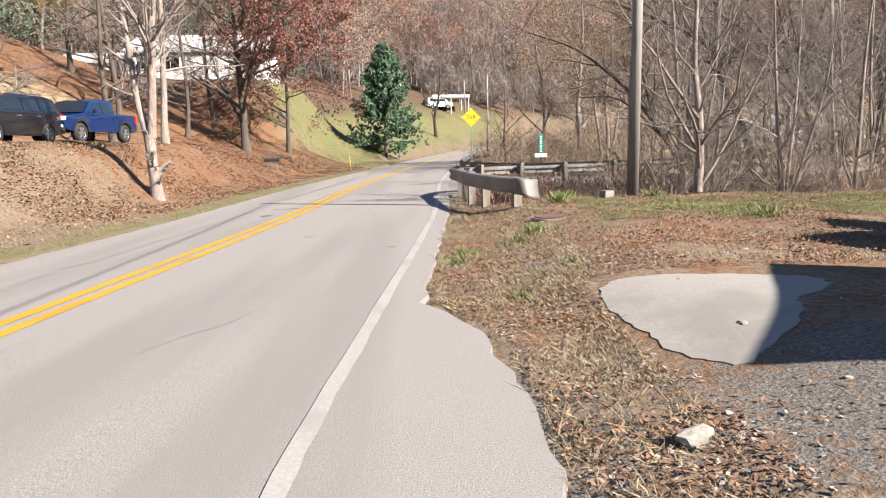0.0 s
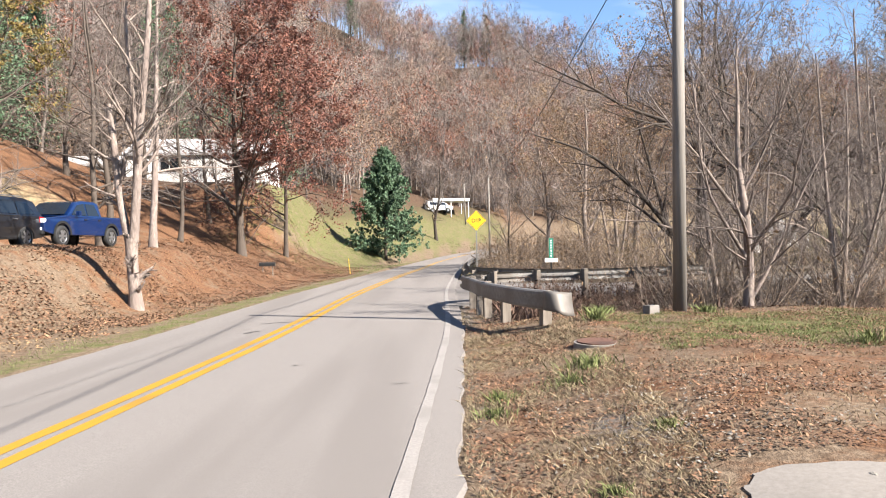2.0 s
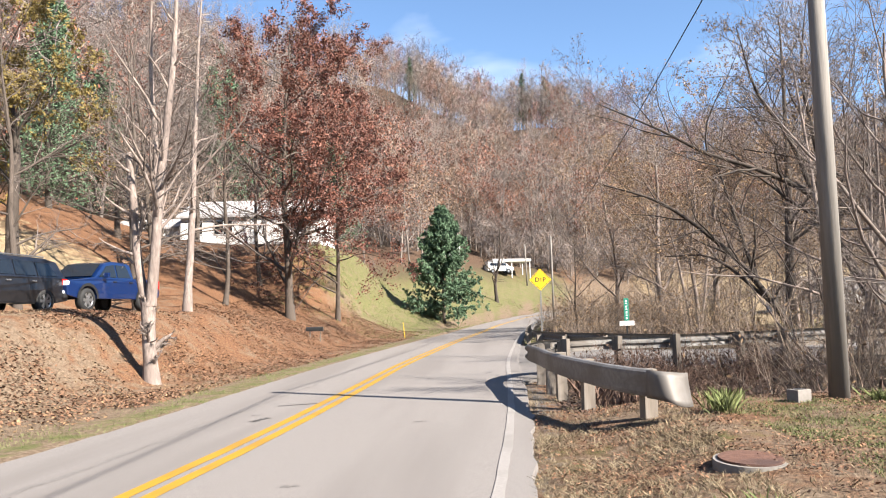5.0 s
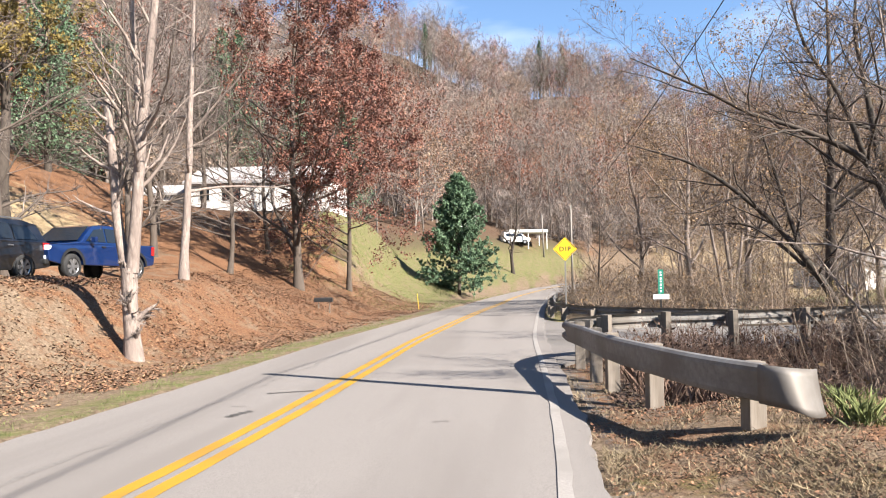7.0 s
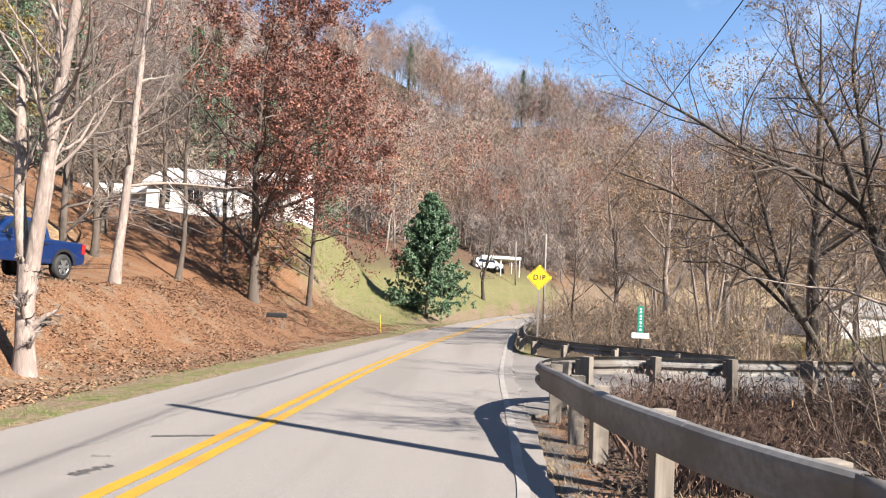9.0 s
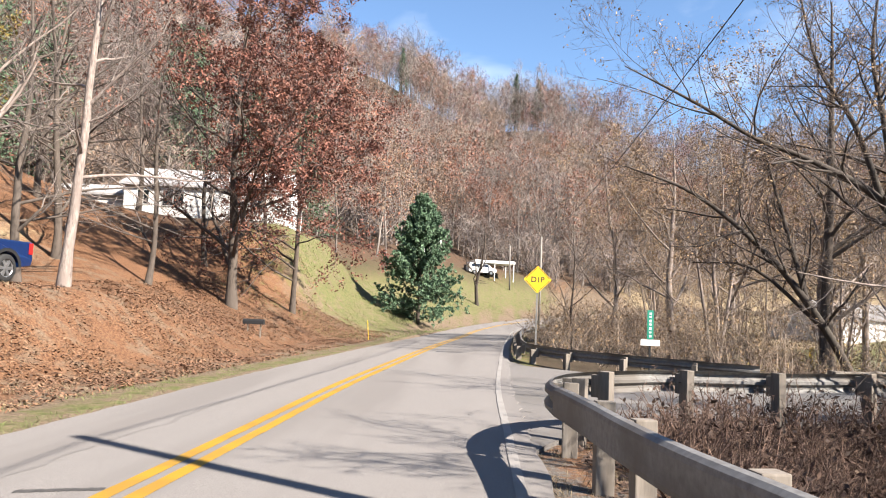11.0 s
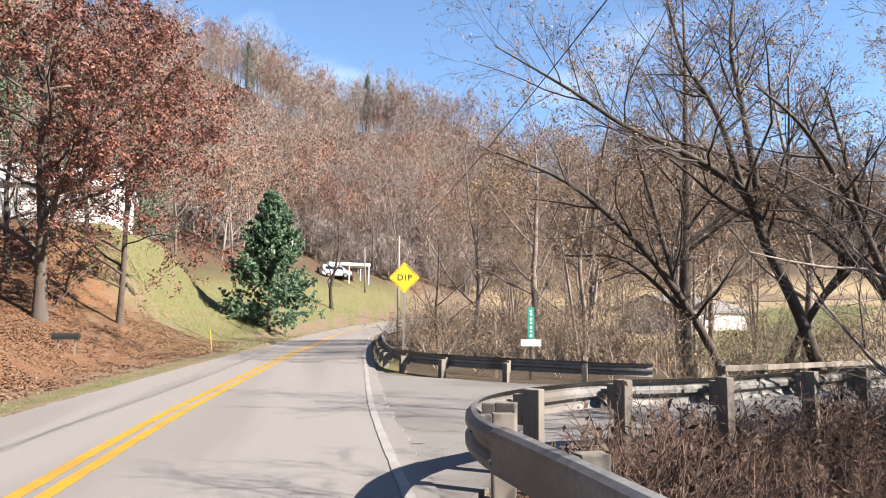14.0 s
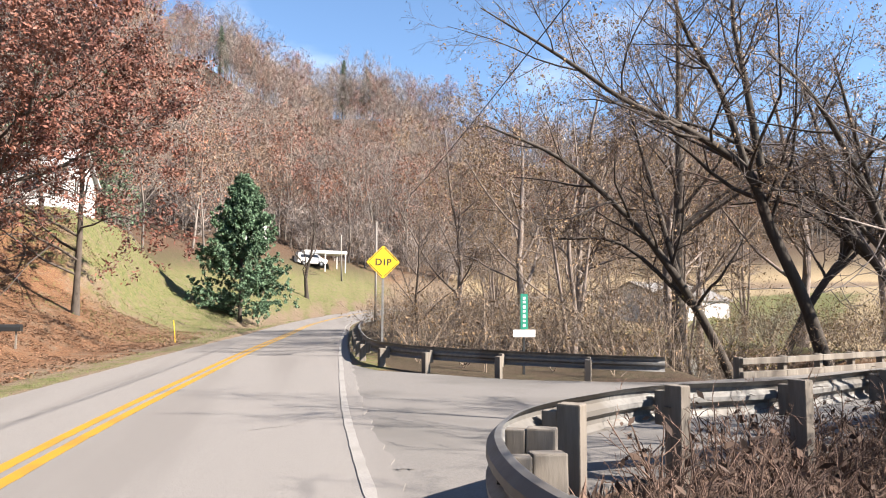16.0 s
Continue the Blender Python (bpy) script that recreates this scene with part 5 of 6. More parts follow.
def suv():
    ob = thing("suv", at_ground(-15.75, 25.9, -5), "charcoal grey sport utility vehicle parked on the bank drive", "car", "parked vehicles")
    top = [(-2.45, 0.42), (-2.50, 0.75), (-2.42, 1.02), (-1.55, 1.14), (2.38, 1.16), (2.48, 0.95), (2.50, 0.55), (2.44, 0.40)]
    part("body", shell(arched(top, (-1.45, 1.42), 0.44, 0.32), 1.96, 1.88, 0.7, 1.2, 0.035), GREY_PAINT, ob)
    cab = [(-1.55, 1.10), (-0.62, 1.68), (-0.2, 1.77), (1.6, 1.76), (2.12, 1.66), (2.42, 1.12)]
    part("cabin", shell(cab, 1.86, 1.40, 1.1, 1.8, 0.03), GREY_PAINT, ob)
    for s in (1, -1):
        fx = lambda z, s=s: s * (0.945 - (z - 1.1) * 0.325)
        for pts in ([(-1.12, 1.18), (-0.55, 1.58), (0.12, 1.64), (0.12, 1.18)], [(0.2, 1.18), (0.2, 1.64), (1.05, 1.63), (1.05, 1.18)], [(1.13, 1.18), (1.13, 1.62), (1.72, 1.58), (2.02, 1.20)]):
            side_panel(pts, fx, GLASS, "side_window", ob)
        for y in (0.9, -0.15):
            part("door_handle", boxed(s * 0.97 - 0.02, s * 0.97 + 0.02, y - 0.1, y + 0.1, 0.98, 1.02, 0.008), CHROME, ob)
        for y in (-1.45, 1.42):
            wheel(ob, s * 0.86, y, 0.385, 0.25, s)
        part("roof_rail", boxed(s * 0.62 - 0.02, s * 0.62 + 0.02, -0.3, 1.7, 1.79, 1.83, 0.008), CHROME, ob)
        side_panel([(2.18, 0.92), (2.16, 1.12), (2.43, 1.12), (2.47, 0.92)], lambda z, s=s: s * 0.955, LAMP_RED, "tail_lamp", ob)
        part("sill", boxed(s * 0.93 - 0.04, s * 0.93 + 0.04, -0.95, 0.95, 0.30, 0.42, 0.015), DARK, ob)
    part("rear_window", boxed(-0.62, 0.62, 2.26, 2.30, 1.22, 1.6), GLASS, ob)
    part("bumper", boxed(-0.9, 0.9, 2.38, 2.54, 0.42, 0.66, 0.04), DARK, ob)


def pickup():
    ob = thing("pickup_truck", at_ground(-15.1, 30.75, -6), "bright blue four-door pickup truck parked nose to the road", "truck", "parked vehicles")
    top = [(-2.62, 0.55), (-2.66, 0.86), (-2.56, 1.04), (-1.3, 1.18), (1.0, 1.20), (2.62, 1.22), (2.66, 0.70), (2.60, 0.52)]
    part("body", shell(arched(top, (-1.65, 1.6), 0.47, 0.44), 1.90, 1.84, 0.8, 1.2, 0.035), BLUE_PAINT, ob)
    cab = [(-1.28, 1.14), (-0.55, 1.72), (-0.1, 1.80), (0.75, 1.80), (0.95, 1.72), (1.02, 1.16)]
    part("cabin", shell(cab, 1.80, 1.42, 1.1, 1.8, 0.03), BLUE_PAINT, ob)
    part("bed", boxed(-0.72, 0.72, 1.08, 2.55, 1.205, 1.228), DARK, ob, "dark open load bed")
    for s in (1, -1):
        fx = lambda z, s=s: s * (0.918 - (z - 1.1) * 0.27)
        for pts in ([(-0.98, 1.22), (-0.48, 1.62), (-0.02, 1.69), (-0.02, 1.22)], [(0.06, 1.22), (0.06, 1.69), (0.66, 1.68), (0.84, 1.24)]):
            side_panel(pts, fx, GLASS, "side_window", ob)
        for y in (-0.2, 0.75):
            part("door_handle", boxed(s * 0.95 - 0.02, s * 0.95 + 0.02, y - 0.09, y + 0.09, 1.04, 1.08, 0.008), DARK, ob)
        for y in (-1.65, 1.6):
            wheel(ob, s * 0.84, y, 0.395, 0.26, s)
            bm = bmesh.new()
            for k in range(9):
                a, b = math.pi * k / 9, math.pi * (k + 1) / 9
                q = [(y + rr * math.cos(t), 0.44 + rr * 0.95 * math.sin(t)) for t, rr in ((a, 0.46), (b, 0.46), (b, 0.56), (a, 0.56))]
                bm.faces.new([bm.verts.new((s * 0.965, yy, zz)) for yy, zz in q])
            part("wheel_arch", bm, DARK, ob)
        part("mirror", boxed(s * 1.06 - 0.10, s * 1.06 + 0.10, -0.88, -0.76, 1.18, 1.36, 0.03), BLUE_PAINT, ob)
        part("headlamp", boxed(s * 0.74 - 0.19, s * 0.74 + 0.17, -2.66, -2.42, 0.86, 1.02, 0.03), LAMP_CLEAR, ob)
        part("fog_lamp", boxed(s * 0.72 - 0.09, s * 0.72 + 0.09, -2.68, -2.60, 0.60, 0.70, 0.02), LAMP_CLEAR, ob)
        side_panel([(2.46, 0.86), (2.46, 1.18), (2.62, 1.18), (2.62, 0.86)], lambda z, s=s: s * 0.93, LAMP_RED, "tail_lamp", ob)
    part("grille", boxed(-0.52, 0.52, -2.70, -2.60, 0.66, 1.0, 0.03), DARK, ob)
    part("bumper", boxed(-0.88, 0.88, -2.74, -2.56, 0.44, 0.60, 0.04), DARK, ob)
    bm = bmesh.new()
    bm.faces.new([bm.verts.new(v) for v in ((-0.76, -1.20, 1.23), (0.76, -1.20, 1.23), (0.66, -0.60, 1.70), (-0.66, -0.60, 1.70))])
    w = part("windscreen", bm, GLASS, ob)
    w.location = (0, -0.03, 0.015)


suv()
pickup()


# ---------------------------------------------------------------- buildings
def gable_house(name, m, label, w, l, h, rise, wall_mat, roof_mat, windows, eave=0.4, door=None, side_windows=(), side_door=None):
    """Gable ends face -y; the ridge runs along y."""
    ob = thing(name, m, label, "house")
    for s in (1, -1):
        part("wall", boxed(s * w / 2 - 0.1, s * w / 2 + 0.1, -l / 2 + 0.1, l / 2 - 0.1, -1.5, h), wall_mat, ob)
    for s in (1, -1):
        bm = bmesh.new()
        pr = [(-w / 2 - 0.1, -1.5), (w / 2 + 0.1, -1.5), (w / 2 + 0.1, h), (0, h + rise), (-w / 2 - 0.1, h)]
        a = [bm.verts.new((x, s * l / 2 - 0.1, z)) for x, z in pr]
        b = [bm.verts.new((x, s * l / 2 + 0.1, z)) for x, z in pr]
        bm.faces.new(a)
        bm.faces.new(b[::-1])
        for i in range(5):
            bm.faces.new((a[i], b[i], b[(i + 1) % 5], a[(i + 1) % 5]))
        bmesh.ops.recalc_face_normals(bm, faces=bm.faces)
        part("gable_wall", bm, wall_mat, ob)
    for s in (1, -1):
        k = rise / (w / 2)
        bm = bmesh.new()
        x1 = w / 2 + eave
        pr = [(0, h + rise + 0.02), (s * x1, h - k * eave + 0.02), (s * x1, h - k * eave + 0.2), (0, h + rise + 0.2)]
        a = [bm.verts.new((x, -l / 2 - eave, z)) for x, z in pr]
        b = [bm.verts.new((x, l / 2 + eave, z)) for x, z in pr]
        bm.faces.new(a)
        bm.faces.new(b[::-1])
        for i in range(4):
            bm.faces.new((a[i], b[i], b[(i + 1) % 4], a[(i + 1) % 4]))
        bmesh.ops.recalc_face_normals(bm, faces=bm.faces)
        part("roof", bm, roof_mat, ob)
    for x, z, ww, hh in windows:
        f = part("window", boxed(x - ww / 2 - 0.07, x + ww / 2 + 0.07, -l / 2 - 0.16, -l / 2 - 0.10, z - hh / 2 - 0.07, z + hh / 2 + 0.07, 0.01), SIGN_WHITE, ob)
        part("pane", boxed(x - ww / 2, x + ww / 2, -l / 2 - 0.175, -l / 2 - 0.165, z - hh / 2, z + hh / 2), GLASS, f)
        part("glazing_bar", boxed(x - 0.02, x + 0.02, -l / 2 - 0.19, -l / 2 - 0.177, z - hh / 2, z + hh / 2), SIGN_WHITE, f)
    for y, z, ww, hh in side_windows:
        f = part("window", boxed(-w / 2 - 0.16, -w / 2 - 0.10, y - ww / 2 - 0.07, y + ww / 2 + 0.07, z - hh / 2 - 0.07, z + hh / 2 + 0.07, 0.01), SIGN_WHITE, ob)
        part("pane", boxed(-w / 2 - 0.175, -w / 2 - 0.165, y - ww / 2, y + ww / 2, z - hh / 2, z + hh / 2), GLASS, f)
        part("glazing_bar", boxed(-w / 2 - 0.19, -w / 2 - 0.177, y - 0.02, y + 0.02, z - hh / 2, z + hh / 2), SIGN_WHITE, f)
    if side_door is not None:
        part("door", boxed(-w / 2 - 0.16, -w / 2 - 0.10, side_door - 0.48, side_door + 0.48, 0.05, 2.1, 0.01), SIGN_WHITE, ob)
    if door:
        part("door", boxed(door - 0.48, door + 0.48, -l / 2 - 0.16, -l / 2 - 0.10, 0.05, 2.1, 0.01), SIGN_WHITE, ob)
    return ob


PALE_ROOF = material("pale_metal_roof", (0.272, 0.265, 0.265), (0.354, 0.347, 0.347), 3, 0.6, 0.1, 0.5, (0.245, 0.238, 0.238))
gable_house("house", pose(-21.6, 68.5, 7.6, 0, 0, 94), "long white-sided house with a pale metal roof up the bank", 8.0, 11.5, 2.5, 1.7, SIDING, PALE_ROOF, [(-1.8, 1.5, 0.9, 1.0)], side_windows=[(-4.0, 1.5, 1.0, 1.1), (2.2, 1.5, 1.5, 1.1), (4.4, 1.5, 0.8, 1.0)], side_door=-0.6)
gable_house("garage", pose(-31.0, 68.5, 7.6, 0, 0, 92), "low white outbuilding beside the house", 5, 6.4, 1.9, 0.9, SIDING, PALE_ROOF, [], side_windows=[(1.6, 1.1, 0.9, 0.7)])
gable_house("cabin", pose(-39.5, 75, 8.4, 0, 0, 92), "brown-roofed cabin up the slope behind the house", 5, 6, 2.2, 1.5, POST_WOOD, BROWN_ROOF, [], side_windows=[(1.2, 1.2, 0.9, 0.8)])
gable_house("far_house", at_ground(-11.0, 134, 20), "small white house beyond the pine", 5, 7, 2.2, 1.2, SIDING, ROOF, [(-1.2, 1.4, 0.9, 1.1), (1.3, 1.4, 0.9, 1.1)])
gable_house("valley_barn", at_ground(37, 90, -60), "low grey-roofed building down in the valley field", 8, 12, 1.8, 1.6, SIDING, ROOF, [(-2.0, 1.0, 0.8, 0.7)])


def carport():
    ob = thing("carport", at_ground(1.0, 130.5, 15), "white flat-roofed carport beside the far house", "carport")
    part("roof", boxed(-3.4, 3.4, -2.4, 2.4, 2.05, 2.5, 0.05), SIGN_WHITE, ob)
    for x in (-3.2, 0, 3.2):
        for y in (-2.2, 2.2):
            part("post", boxed(x - 0.06, x + 0.06, y - 0.06, y + 0.06, -0.8, 2.05), SIGN_WHITE, ob)
    van = thing("van", at_ground(-0.6, 128.6, 110), "white van parked in front of the carport", "van")
    top = [(-2.3, 0.45), (-2.35, 0.95), (-1.5, 1.15), (2.3, 1.2), (2.35, 0.5)]
    part("body", shell(arched(top, (-1.4, 1.4), 0.42, 0.35), 1.9, 1.85, 0.7, 1.2, 0.03), SIGN_WHITE, van)
    part("cabin", shell([(-1.55, 1.12), (-0.85, 1.75), (-0.5, 1.9), (2.2, 1.9), (2.32, 1.15)], 1.82, 1.55, 1.1, 1.9, 0.03), SIGN_WHITE, van)
    for s in (1, -1):
        side_panel([(-1.1, 1.22), (-0.7, 1.66), (0.0, 1.7), (0.0, 1.22)], lambda z, s=s: s * (0.935 - (z - 1.1) * 0.16), GLASS, "side_window", van)
        side_panel([(0.1, 1.22), (0.1, 1.7), (1.9, 1.7), (1.9, 1.22)], lambda z, s=s: s * (0.935 - (z - 1.1) * 0.16), GLASS, "side_window", van)
        for y in (-1.4, 1.4):
            wheel(van, s * 0.82, y, 0.36, 0.22, s)


carport()


# ---------------------------------------------------------------- lane bridge
def bridge():
    ob = thing("lane_bridge", Matrix.Identity(4), "small lane bridge with concrete abutments over the creek", "bridge")
    for side, lo, hi in ((-1, 8.6, 16.0), (1, 9.0, 24.0)):
        pts = [np.array([x, float(np.interp(x, SIDE_X, SIDE_FAR if side > 0 else SIDE_NEAR)) + side * 0.05]) for x in np.arange(lo, hi, 1.5)]
        for a, b in zip(pts[:-1], pts[1:]):
            d = b - a
            ln, ang = float(np.linalg.norm(d)), math.atan2(d[1], d[0])
            for z0, z1 in ((0.30, 0.44), (-0.02, 0.13)) if side > 0 else ((-0.02, 0.16),):
                k = part("timber_rail", boxed(0, ln - 0.01, -0.06, 0.06, z0, z1, 0.01), POST_WOOD, ob)
                k.matrix_local = Matrix.Translation((a[0], a[1], 0)) @ Matrix.Rotation(ang, 4, "Z")
            if side > 0:
                k = part("rail_post", boxed(-0.07, 0.07, -0.08, 0.08, -0.6, 0.46, 0.01), POST_WOOD, ob)
                k.matrix_local = Matrix.Translation((a[0], a[1] + 0.12, 0)) @ Matrix.Rotation(ang, 4, "Z")
    for x, y, a in ((9.3, 26.2, 24), (15.0, 29.0, 24)):
        k = part("abutment", boxed(-0.22, 0.22, -0.3, 6.0, -2.2, -0.31, 0.03), STAINED, ob)
        k.matrix_local = pose(x, y, 0, 0, 0, a)
    k = part("wing_wall", boxed(-0.17, 0.17, -0.3, 0.3, -2.2, 0.10, 0.03), POST_WOOD, ob, "pale concrete wing wall")
    k.matrix_local = pose(9.2, 25.6, 0, 0, 0, 20)
    k = part("girder", boxed(0, 6.4, -0.1, 0.1, -0.72, -0.31, 0.02), DARK, ob)
    k.matrix_local = pose(9.2, 26.9, 0, 0, 0, 25)


bridge()


def creek():
    vs, fs = [], []
    t = np.gradient(CREEK, axis=0)
    t /= np.linalg.norm(t, axis=1)[:, None]
    for p, d in zip(CREEK, t):
        for s in (-2.4, 2.4):
            vs.append((p[0] - d[1] * s, p[1] + d[0] * s, -1.45))
    for i in range(len(CREEK) - 1):
        fs.append((2 * i, 2 * i + 1, 2 * i + 3, 2 * i + 2))
    tagged(new("water", mesh_of("water", vs, fs, WATER)), "shallow dark creek water under the brush", "water", kind="structure")


creek()


def yellow_post():
    ob = thing("marker_post", at_ground(22.4, 64), "bright yellow marker post beyond the creek trees", "marker")
    part("post", boxed(-0.16, 0.16, -0.04, 0.04, -0.2, 1.5, 0.02), SIGN_YELLOW, ob)


yellow_post()


def trailer():
    """Only its front comes into view, in the shed's shade."""
    ob = thing("utility_trailer", at_ground(6.0, 9.05, -20), "dark utility trailer with a jack wheel in the shade", "trailer")
    wheel(ob, 0.1, 0.0, 0.17, 0.10, -1)
    part("jack_post", boxed(0.06, 0.14, -0.04, 0.04, 0.2, 0.95, 0.01), DARK, ob)
    part("tongue", boxed(0.0, 1.6, -0.06, 0.06, 0.55, 0.68, 0.01), DARK, ob)
    part("crossbeam", boxed(0.15, 0.5, -0.5, 0.5, 0.62, 0.82, 0.02), DARK, ob)
    part("box", boxed(0.55, 3.0, -0.8, 0.5, 0.72, 1.3, 0.03), RUST, ob, "rust-orange steel box")
    for s in (1, -1):
        wheel(ob, 0, 0, 0.3, 0.2, 1)
        ob.children[-1].matrix_local = pose(2.0, s * 0.9, 0, 0, 0, 90)


trailer()


# ---------------------------------------------------------------- small cover on the ground
def lying(r, spots, size, lift=0.012):
    """Leaves lying nearly flat, each turned and tilted a little."""
    n = len(spots)
    z = land(spots[:, 0], spots[:, 1]) + lift
    p = np.column_stack([spots, z + r.uniform(0, 0.02, n)])
    t = r.uniform(0, 6.28, n)
    a = np.stack([np.cos(t), np.sin(t), r.normal(0, 0.35, n)], 1)
    b = np.stack([-np.sin(t), np.cos(t), r.normal(0, 0.35, n)], 1)
    s = (size * r.uniform(0.5, 1.4, n))[:, None]
    return np.stack([p - a * s, p + b * s * 0.55, p + a * s, p - b * s * 0.55], 1).reshape(-1, 3), np.arange(n * 4).reshape(n, 4)


def blades(r, spots, height, width=0.0028, splay=0.6):
    n = len(spots)
    p = np.column_stack([spots, land(spots[:, 0], spots[:, 1]) - 0.01])
    t = r.uniform(0, 6.28, n)
    w = np.stack([np.cos(t), np.sin(t), np.zeros(n)], 1) * width
    h = (height * r.uniform(0.4, 1.2, n))[:, None]
    lean = np.stack([r.normal(0, splay, n), r.normal(0, splay, n), np.ones(n)], 1)
    mid, tip = p + lean * h * 0.55, p + lean * h + np.stack([r.normal(0, 0.07, n), r.normal(0, 0.07, n), -0.08 * np.ones(n)], 1) * h
    return np.stack([p - w, p + w, mid + w * 0.8, tip], 1).reshape(-1, 3), np.arange(n * 4).reshape(n, 4)


def cover(name, label, category, mesh, mat):
    tagged(new(name, mesh_of(name, mesh[0], mesh[1], mat)), label, category, kind="stuff")


def patchy(r, n, x0, x1, y0, y1, size, seed, bias, keep=None):
    p = np.stack([r.uniform(x0, x1, n), r.uniform(y0, y1, n)], 1)
    k = waves(p[:, 0], p[:, 1], size, seed) + 0.6 * waves(p[:, 0], p[:, 1], size * 0.3, seed + 50) > r.normal(bias, 0.5, n)
    u, sy, sz = road_frame(p[:, 0], p[:, 1])
    k &= (u > right_edge(p[:, 1]) + 0.03) | (u < LEFT_EDGE - 0.05)
    if keep is not None:
        k &= keep(p[:, 0], p[:, 1], u)
    return p[k]


rs = np.random.default_rng(77)
off_slab = lambda x, y, u: ~((x > 1.5) & (y < 4.4) & (rs.random(len(x)) < 0.88)) & ~((x > 1.3) & (x < 4.7) & (y > 3.8) & (y < 6.65) & (x + y > 5.6))
bank_part = lambda x, y, u: (u < LEFT_EDGE - 1.1) & (u > -13)
cover("fallen_leaves", "brown fallen leaves strewn over the rough grass", "leaves", lying(rs, patchy(rs, 190000, -0.5, 9.5, 1.8, 16.8, 2.5, 21, -0.1, off_slab), 0.015), LITTER)
cover("fallen_leaves", "thick russet leaf litter on the roadside bank", "leaves", lying(rs, patchy(rs, 200000, -17, -6.2, 17, 62, 5, 22, -0.2, bank_part), 0.038), LITTER)
cover("fallen_leaves", "scattered pale leaves on the bare bank soil", "leaves", lying(rs, patchy(rs, 16000, -17, -6.2, 4, 24, 4, 23, 0.2, bank_part), 0.035), TAN_LEAF)
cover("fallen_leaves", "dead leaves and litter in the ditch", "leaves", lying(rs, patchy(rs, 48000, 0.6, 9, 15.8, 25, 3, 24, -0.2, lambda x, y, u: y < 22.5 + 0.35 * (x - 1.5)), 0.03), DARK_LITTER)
cover("dry_grass", "dry tan grass along the pavement edge", "grass", blades(rs, patchy(rs, 120000, -0.6, 2.6, 2.0, 14.5, 1.6, 25, -0.2, lambda x, y, u: off_slab(x, y, u) & (u < 5.4)), 0.065, 0.0022, 0.9), DRY_GRASS)
cover("dry_grass", "dry grass tufts across the rough field", "grass", blades(rs, patchy(rs, 50000, 1.5, 10, 6.8, 17, 1.4, 26, 0.2), 0.06), DRY_GRASS)
cover("dry_grass", "pale straw tufts under the guard rail", "grass", blades(rs, patchy(rs, 12000, -0.2, 2.4, 13.5, 22, 1.2, 27, 0.3), 0.09), DRY_GRASS)
cover("dry_grass", "dry grass on the bare bank", "grass", blades(rs, patchy(rs, 26000, -15, -6.6, 6, 30, 3, 28, 0.2, bank_part), 0.10), DRY_GRASS)
cover("dry_stalks", "tall dry stalks standing in the ditch", "grass", blades(rs, patchy(rs, 34000, 1.0, 9.5, 16.6, 24.5, 1.6, 33, 0.2, lambda x, y, u: y < 22.7 + 0.3 * (x - 1.5)), 0.45, 0.003, 0.3), WEED)
cover("grass_verge", "short green grass along the road verge", "grass", blades(rs, patchy(rs, 36000, -8.6, -6.0, 6, 46, 2.0, 29, 0.3, lambda x, y, u: (u < LEFT_EDGE - 0.05) & (u > LEFT_EDGE - 1.4)), 0.07), GRASS)
cover("field_grass", "thin green grass across the sunny field", "grass", blades(rs, patchy(rs, 130000, 2.4, 11, 10.8, 15.4, 1.5, 30, -0.1), 0.05), GRASS)
cover("slope_grass", "short pale grass on the mown slope", "grass", blades(rs, patchy(rs, 60000, -16, 10, 52, 112, 6, 31, -0.6, lambda x, y, u: (u < LEFT_EDGE - 0.1) & (u > -14)), 0.13, 0.011), GRASS)


def tuft(x, y, spread_r, height, n, mat, label, seed):
    r = np.random.default_rng(seed)
    a, q = r.uniform(0, 6.28, n), np.abs(r.normal(0, spread_r, n))
    ob = new("grass_tuft", mesh_of("grass_tuft", *blades(r, np.stack([x + q * np.cos(a), y + q * np.sin(a)], 1), height, 0.0045, 0.45), mat))
    tagged(ob, label, "grass", kind="stuff")


for k, (x, y, q, h) in enumerate(((2.28, 14.45, 0.13, 0.34), (2.6, 15.4, 0.12, 0.22), (1.28, 10.2, 0.2, 0.22), (1.0, 9.6, 0.15, 0.16), (0.25, 9.4, 0.13, 0.15), (0.15, 8.8, 0.12, 0.13), (4.35, 14.9, 0.12, 0.25), (5.0, 11.2, 0.2, 0.25), (4.2, 12.4, 0.25, 0.14), (1.35, 7.6, 0.07, 0.1), (-9.2, 13.2, 0.25, 0.16), (0.7, 6.5, 0.06, 0.1))):
    tuft(x, y, q, h * 0.75, 220, GRASS, "green grass tuft growing in the rough ground", 300 + k)


def stone(x, y, s, seed, mat, label, flat=0.55):
    r = np.random.default_rng(seed)
    bm = bmesh.new()
    bmesh.ops.create_icosphere(bm, subdivisions=2, radius=1)
    for v in bm.verts:
        c = v.co.copy()
        v.co *= 1 + 0.22 * math.sin(3 * c.x + seed) * math.cos(2.5 * c.y + 2 * c.z) + r.normal(0, 0.05)
        v.co = Vector((v.co.x * s * 1.3, v.co.y * s * 0.8, v.co.z * s * flat))
    me = bpy.data.meshes.new("stone")
    bm.to_mesh(me)
    bm.free()
    me.materials.append(mat)
    ob = tagged(new("stone", me), label, "stone", "stones")
    ob.matrix_world = at_ground(x, y, seed * 47, 1, -s * flat * 0.35)


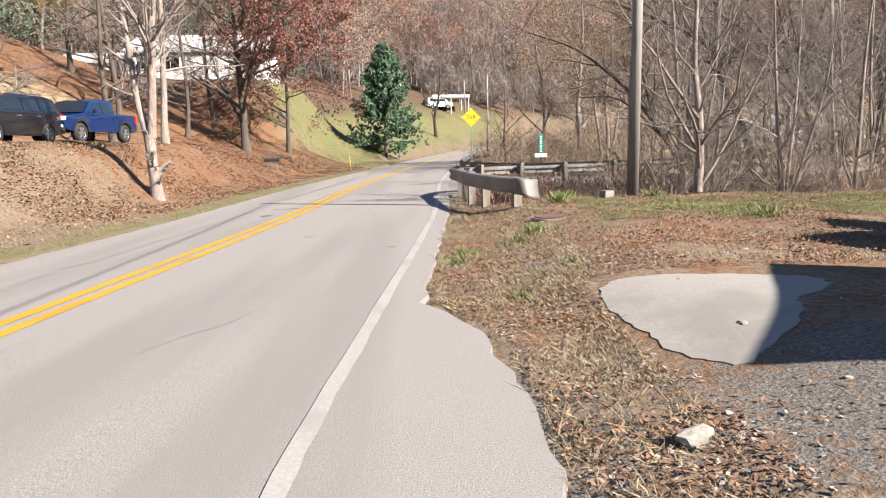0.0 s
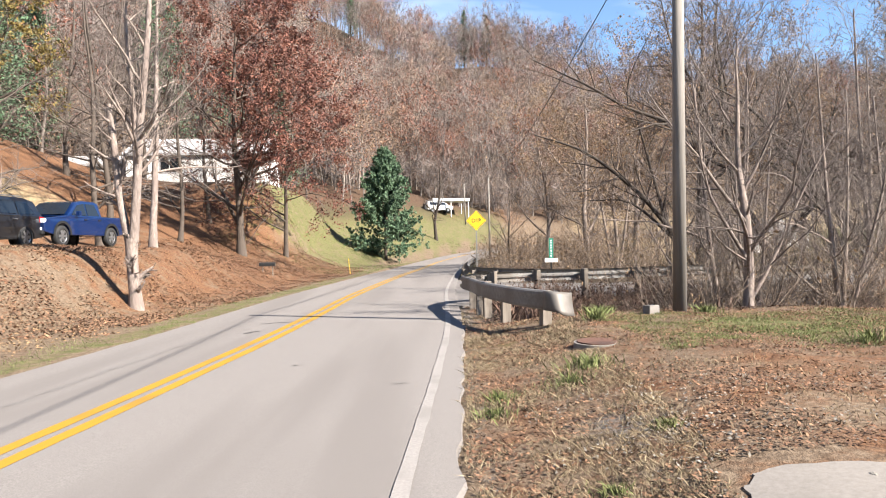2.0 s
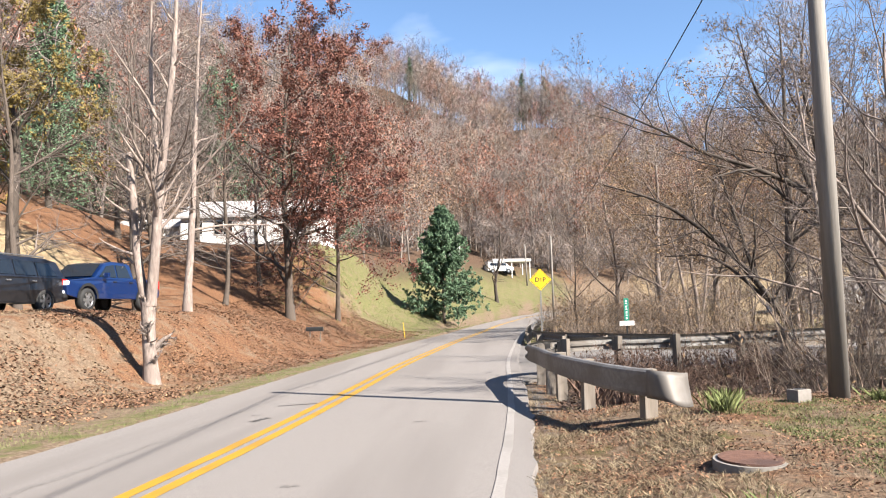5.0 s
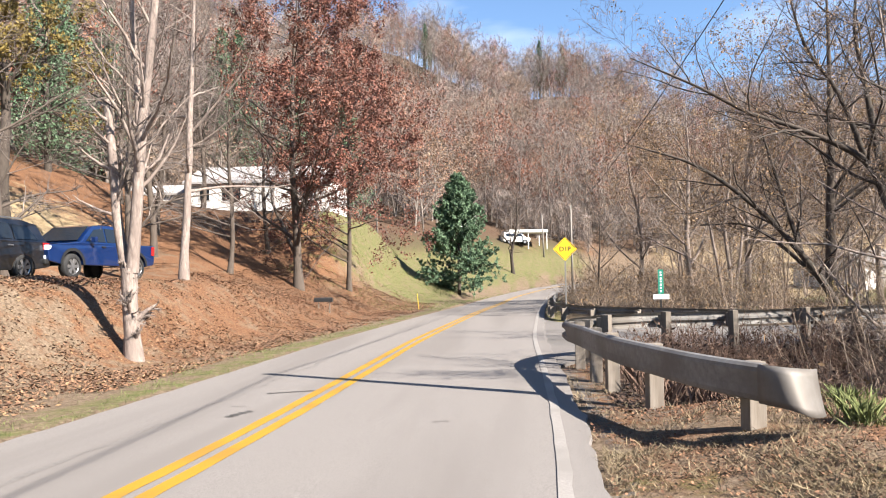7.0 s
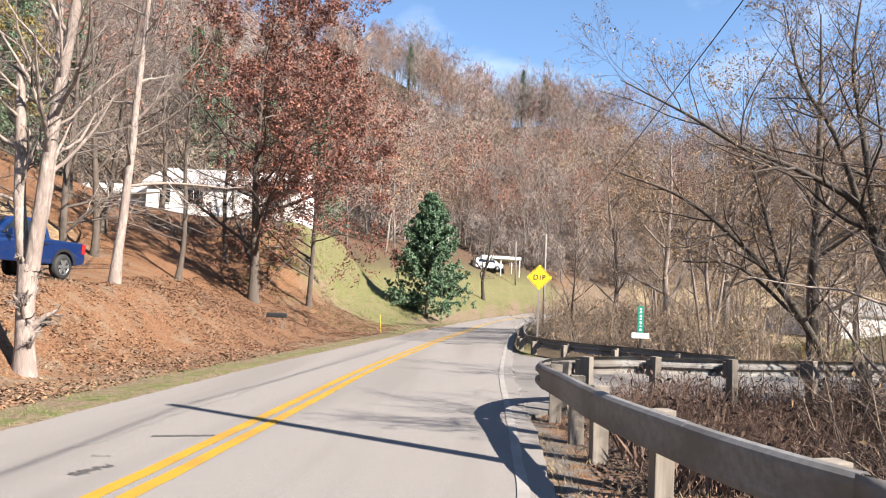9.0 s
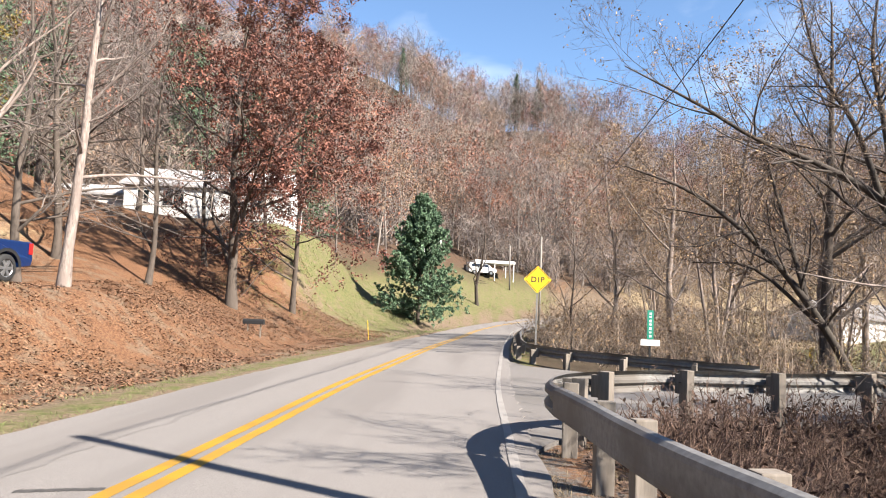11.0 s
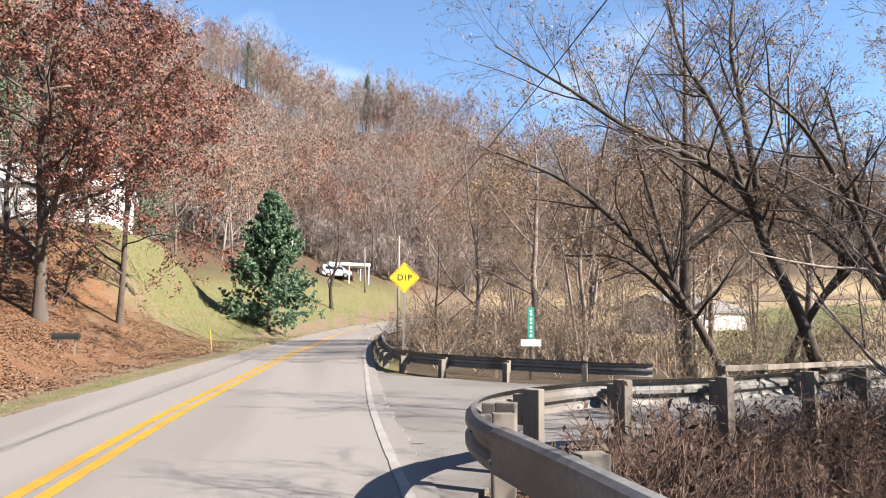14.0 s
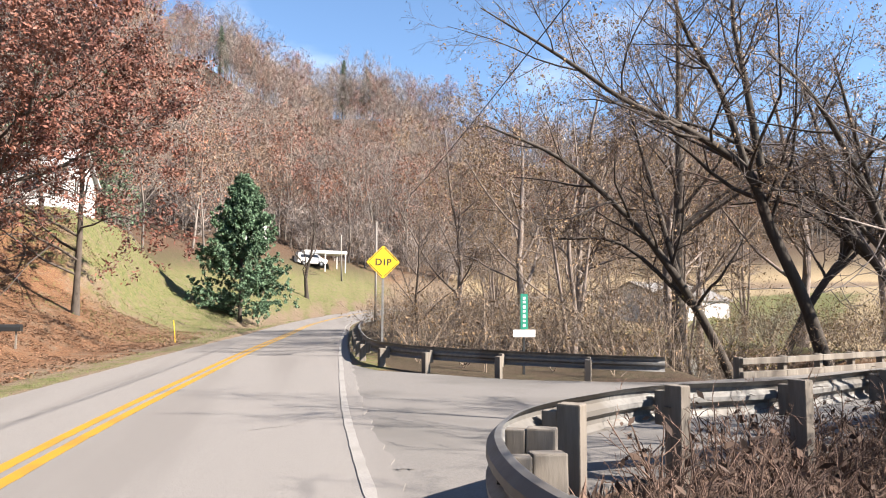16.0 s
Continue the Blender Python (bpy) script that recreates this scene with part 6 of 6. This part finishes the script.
PALE_STONE = material("pale_stone", (0.153, 0.139, 0.119), (0.224, 0.211, 0.187), 20, 0.9, 0.5, 2, (0.129, 0.116, 0.0986))
stone(1.17, 3.25, 0.105, 1, PALE_STONE, "pale lump of stone in the dry grass")
stone(2.0, 4.75, 0.04, 2, PALE_STONE, "small pale stone on the concrete")
for k in range(26):
    stone(rs.uniform(0.9, 3.6), rs.uniform(2.4, 9.0), rs.uniform(0.012, 0.03), 3 + k, PALE_STONE, "small pale stone in the gravel")
for k in range(10):
    stone(rs.uniform(2.5, 7), rs.uniform(18.5, 22.5), rs.uniform(0.08, 0.2), 60 + k, CONCRETE, "grey stone in the ditch litter")
gp = patchy(rs, 16000, 0.4, 5.0, 2.0, 9.0, 1.3, 41, 0.25, off_slab)
cover("gravel", "loose grey gravel in the yard", "gravel", lying(rs, gp, 0.014, 0.006), PALE_STONE)


# ---------------------------------------------------------------- marks on the road
def seam(name, label, pts, width, seed, mat=TAR, ragged=0.5):
    r = np.random.default_rng(seed)
    line = catmull(pts, 14)
    t = np.gradient(line, axis=0)
    t /= np.linalg.norm(t, axis=1)[:, None]
    vs, fs = [], []
    u, sy, sz = road_frame(line[:, 0], line[:, 1])
    z = road_height(u, sz) + 0.004
    for i, (p, d) in enumerate(zip(line, t)):
        w = width * r.uniform(1 - 1.3 * ragged, 1 + 0.4 * ragged) / 2
        j = r.normal(0, width * ragged)
        for s in (-w, w):
            vs.append((p[0] - d[1] * (s + j), p[1] + d[0] * (s + j), z[i]))
    for i in range(len(line) - 1):
        fs.append((2 * i, 2 * i + 1, 2 * i + 3, 2 * i + 2))
    tagged(new(name, mesh_of(name, vs, fs, mat)), label, "road", kind="structure")


seam("road_seam", "dark worn seam along the far lane", [(-5.35, 4), (-5.2, 9), (-5.0, 14), (-4.85, 20), (-4.8, 27), (-4.6, 36), (-4.2, 46)], 0.10, 1)
# Short straight strip, much darker than the asphalt around it.
seam("road_patch", "short dark strip on the far lane", [(-4.43, 18.56), (-4.2, 18.62), (-3.97, 18.68), (-3.74, 18.74)], 0.10, 2, DARK_MARK, 0.08)
seam("road_patch", "scuffed tar patch on the far lane", [(-4.24, 16.6), (-4.2, 16.8), (-4.12, 17.05)], 0.12, 5, DARK_MARK, 0.3)
seam("road_crack", "thin crack across the near lane", [(-2.3, 5.2), (-2.1, 5.7), (-1.9, 6.0), (-1.75, 6.6)], 0.012, 3)
seam("road_crack", "thin crack across the near lane", [(-1.4, 27.2), (-0.9, 27.5), (-0.5, 28.2)], 0.02, 4)
for k, (x, y) in enumerate(((-1.2, 22.2), (-0.9, 10.5), (-1.6, 16.0), (-2.4, 12.2), (0.15, 24.6), (-4.5, 17.4))):
    seam("road_patch", "small dark spot on the asphalt", [(x, y), (x + 0.05, y + 0.03), (x + 0.12, y + 0.02), (x + 0.17, y + 0.05)], 0.06, 10 + k)
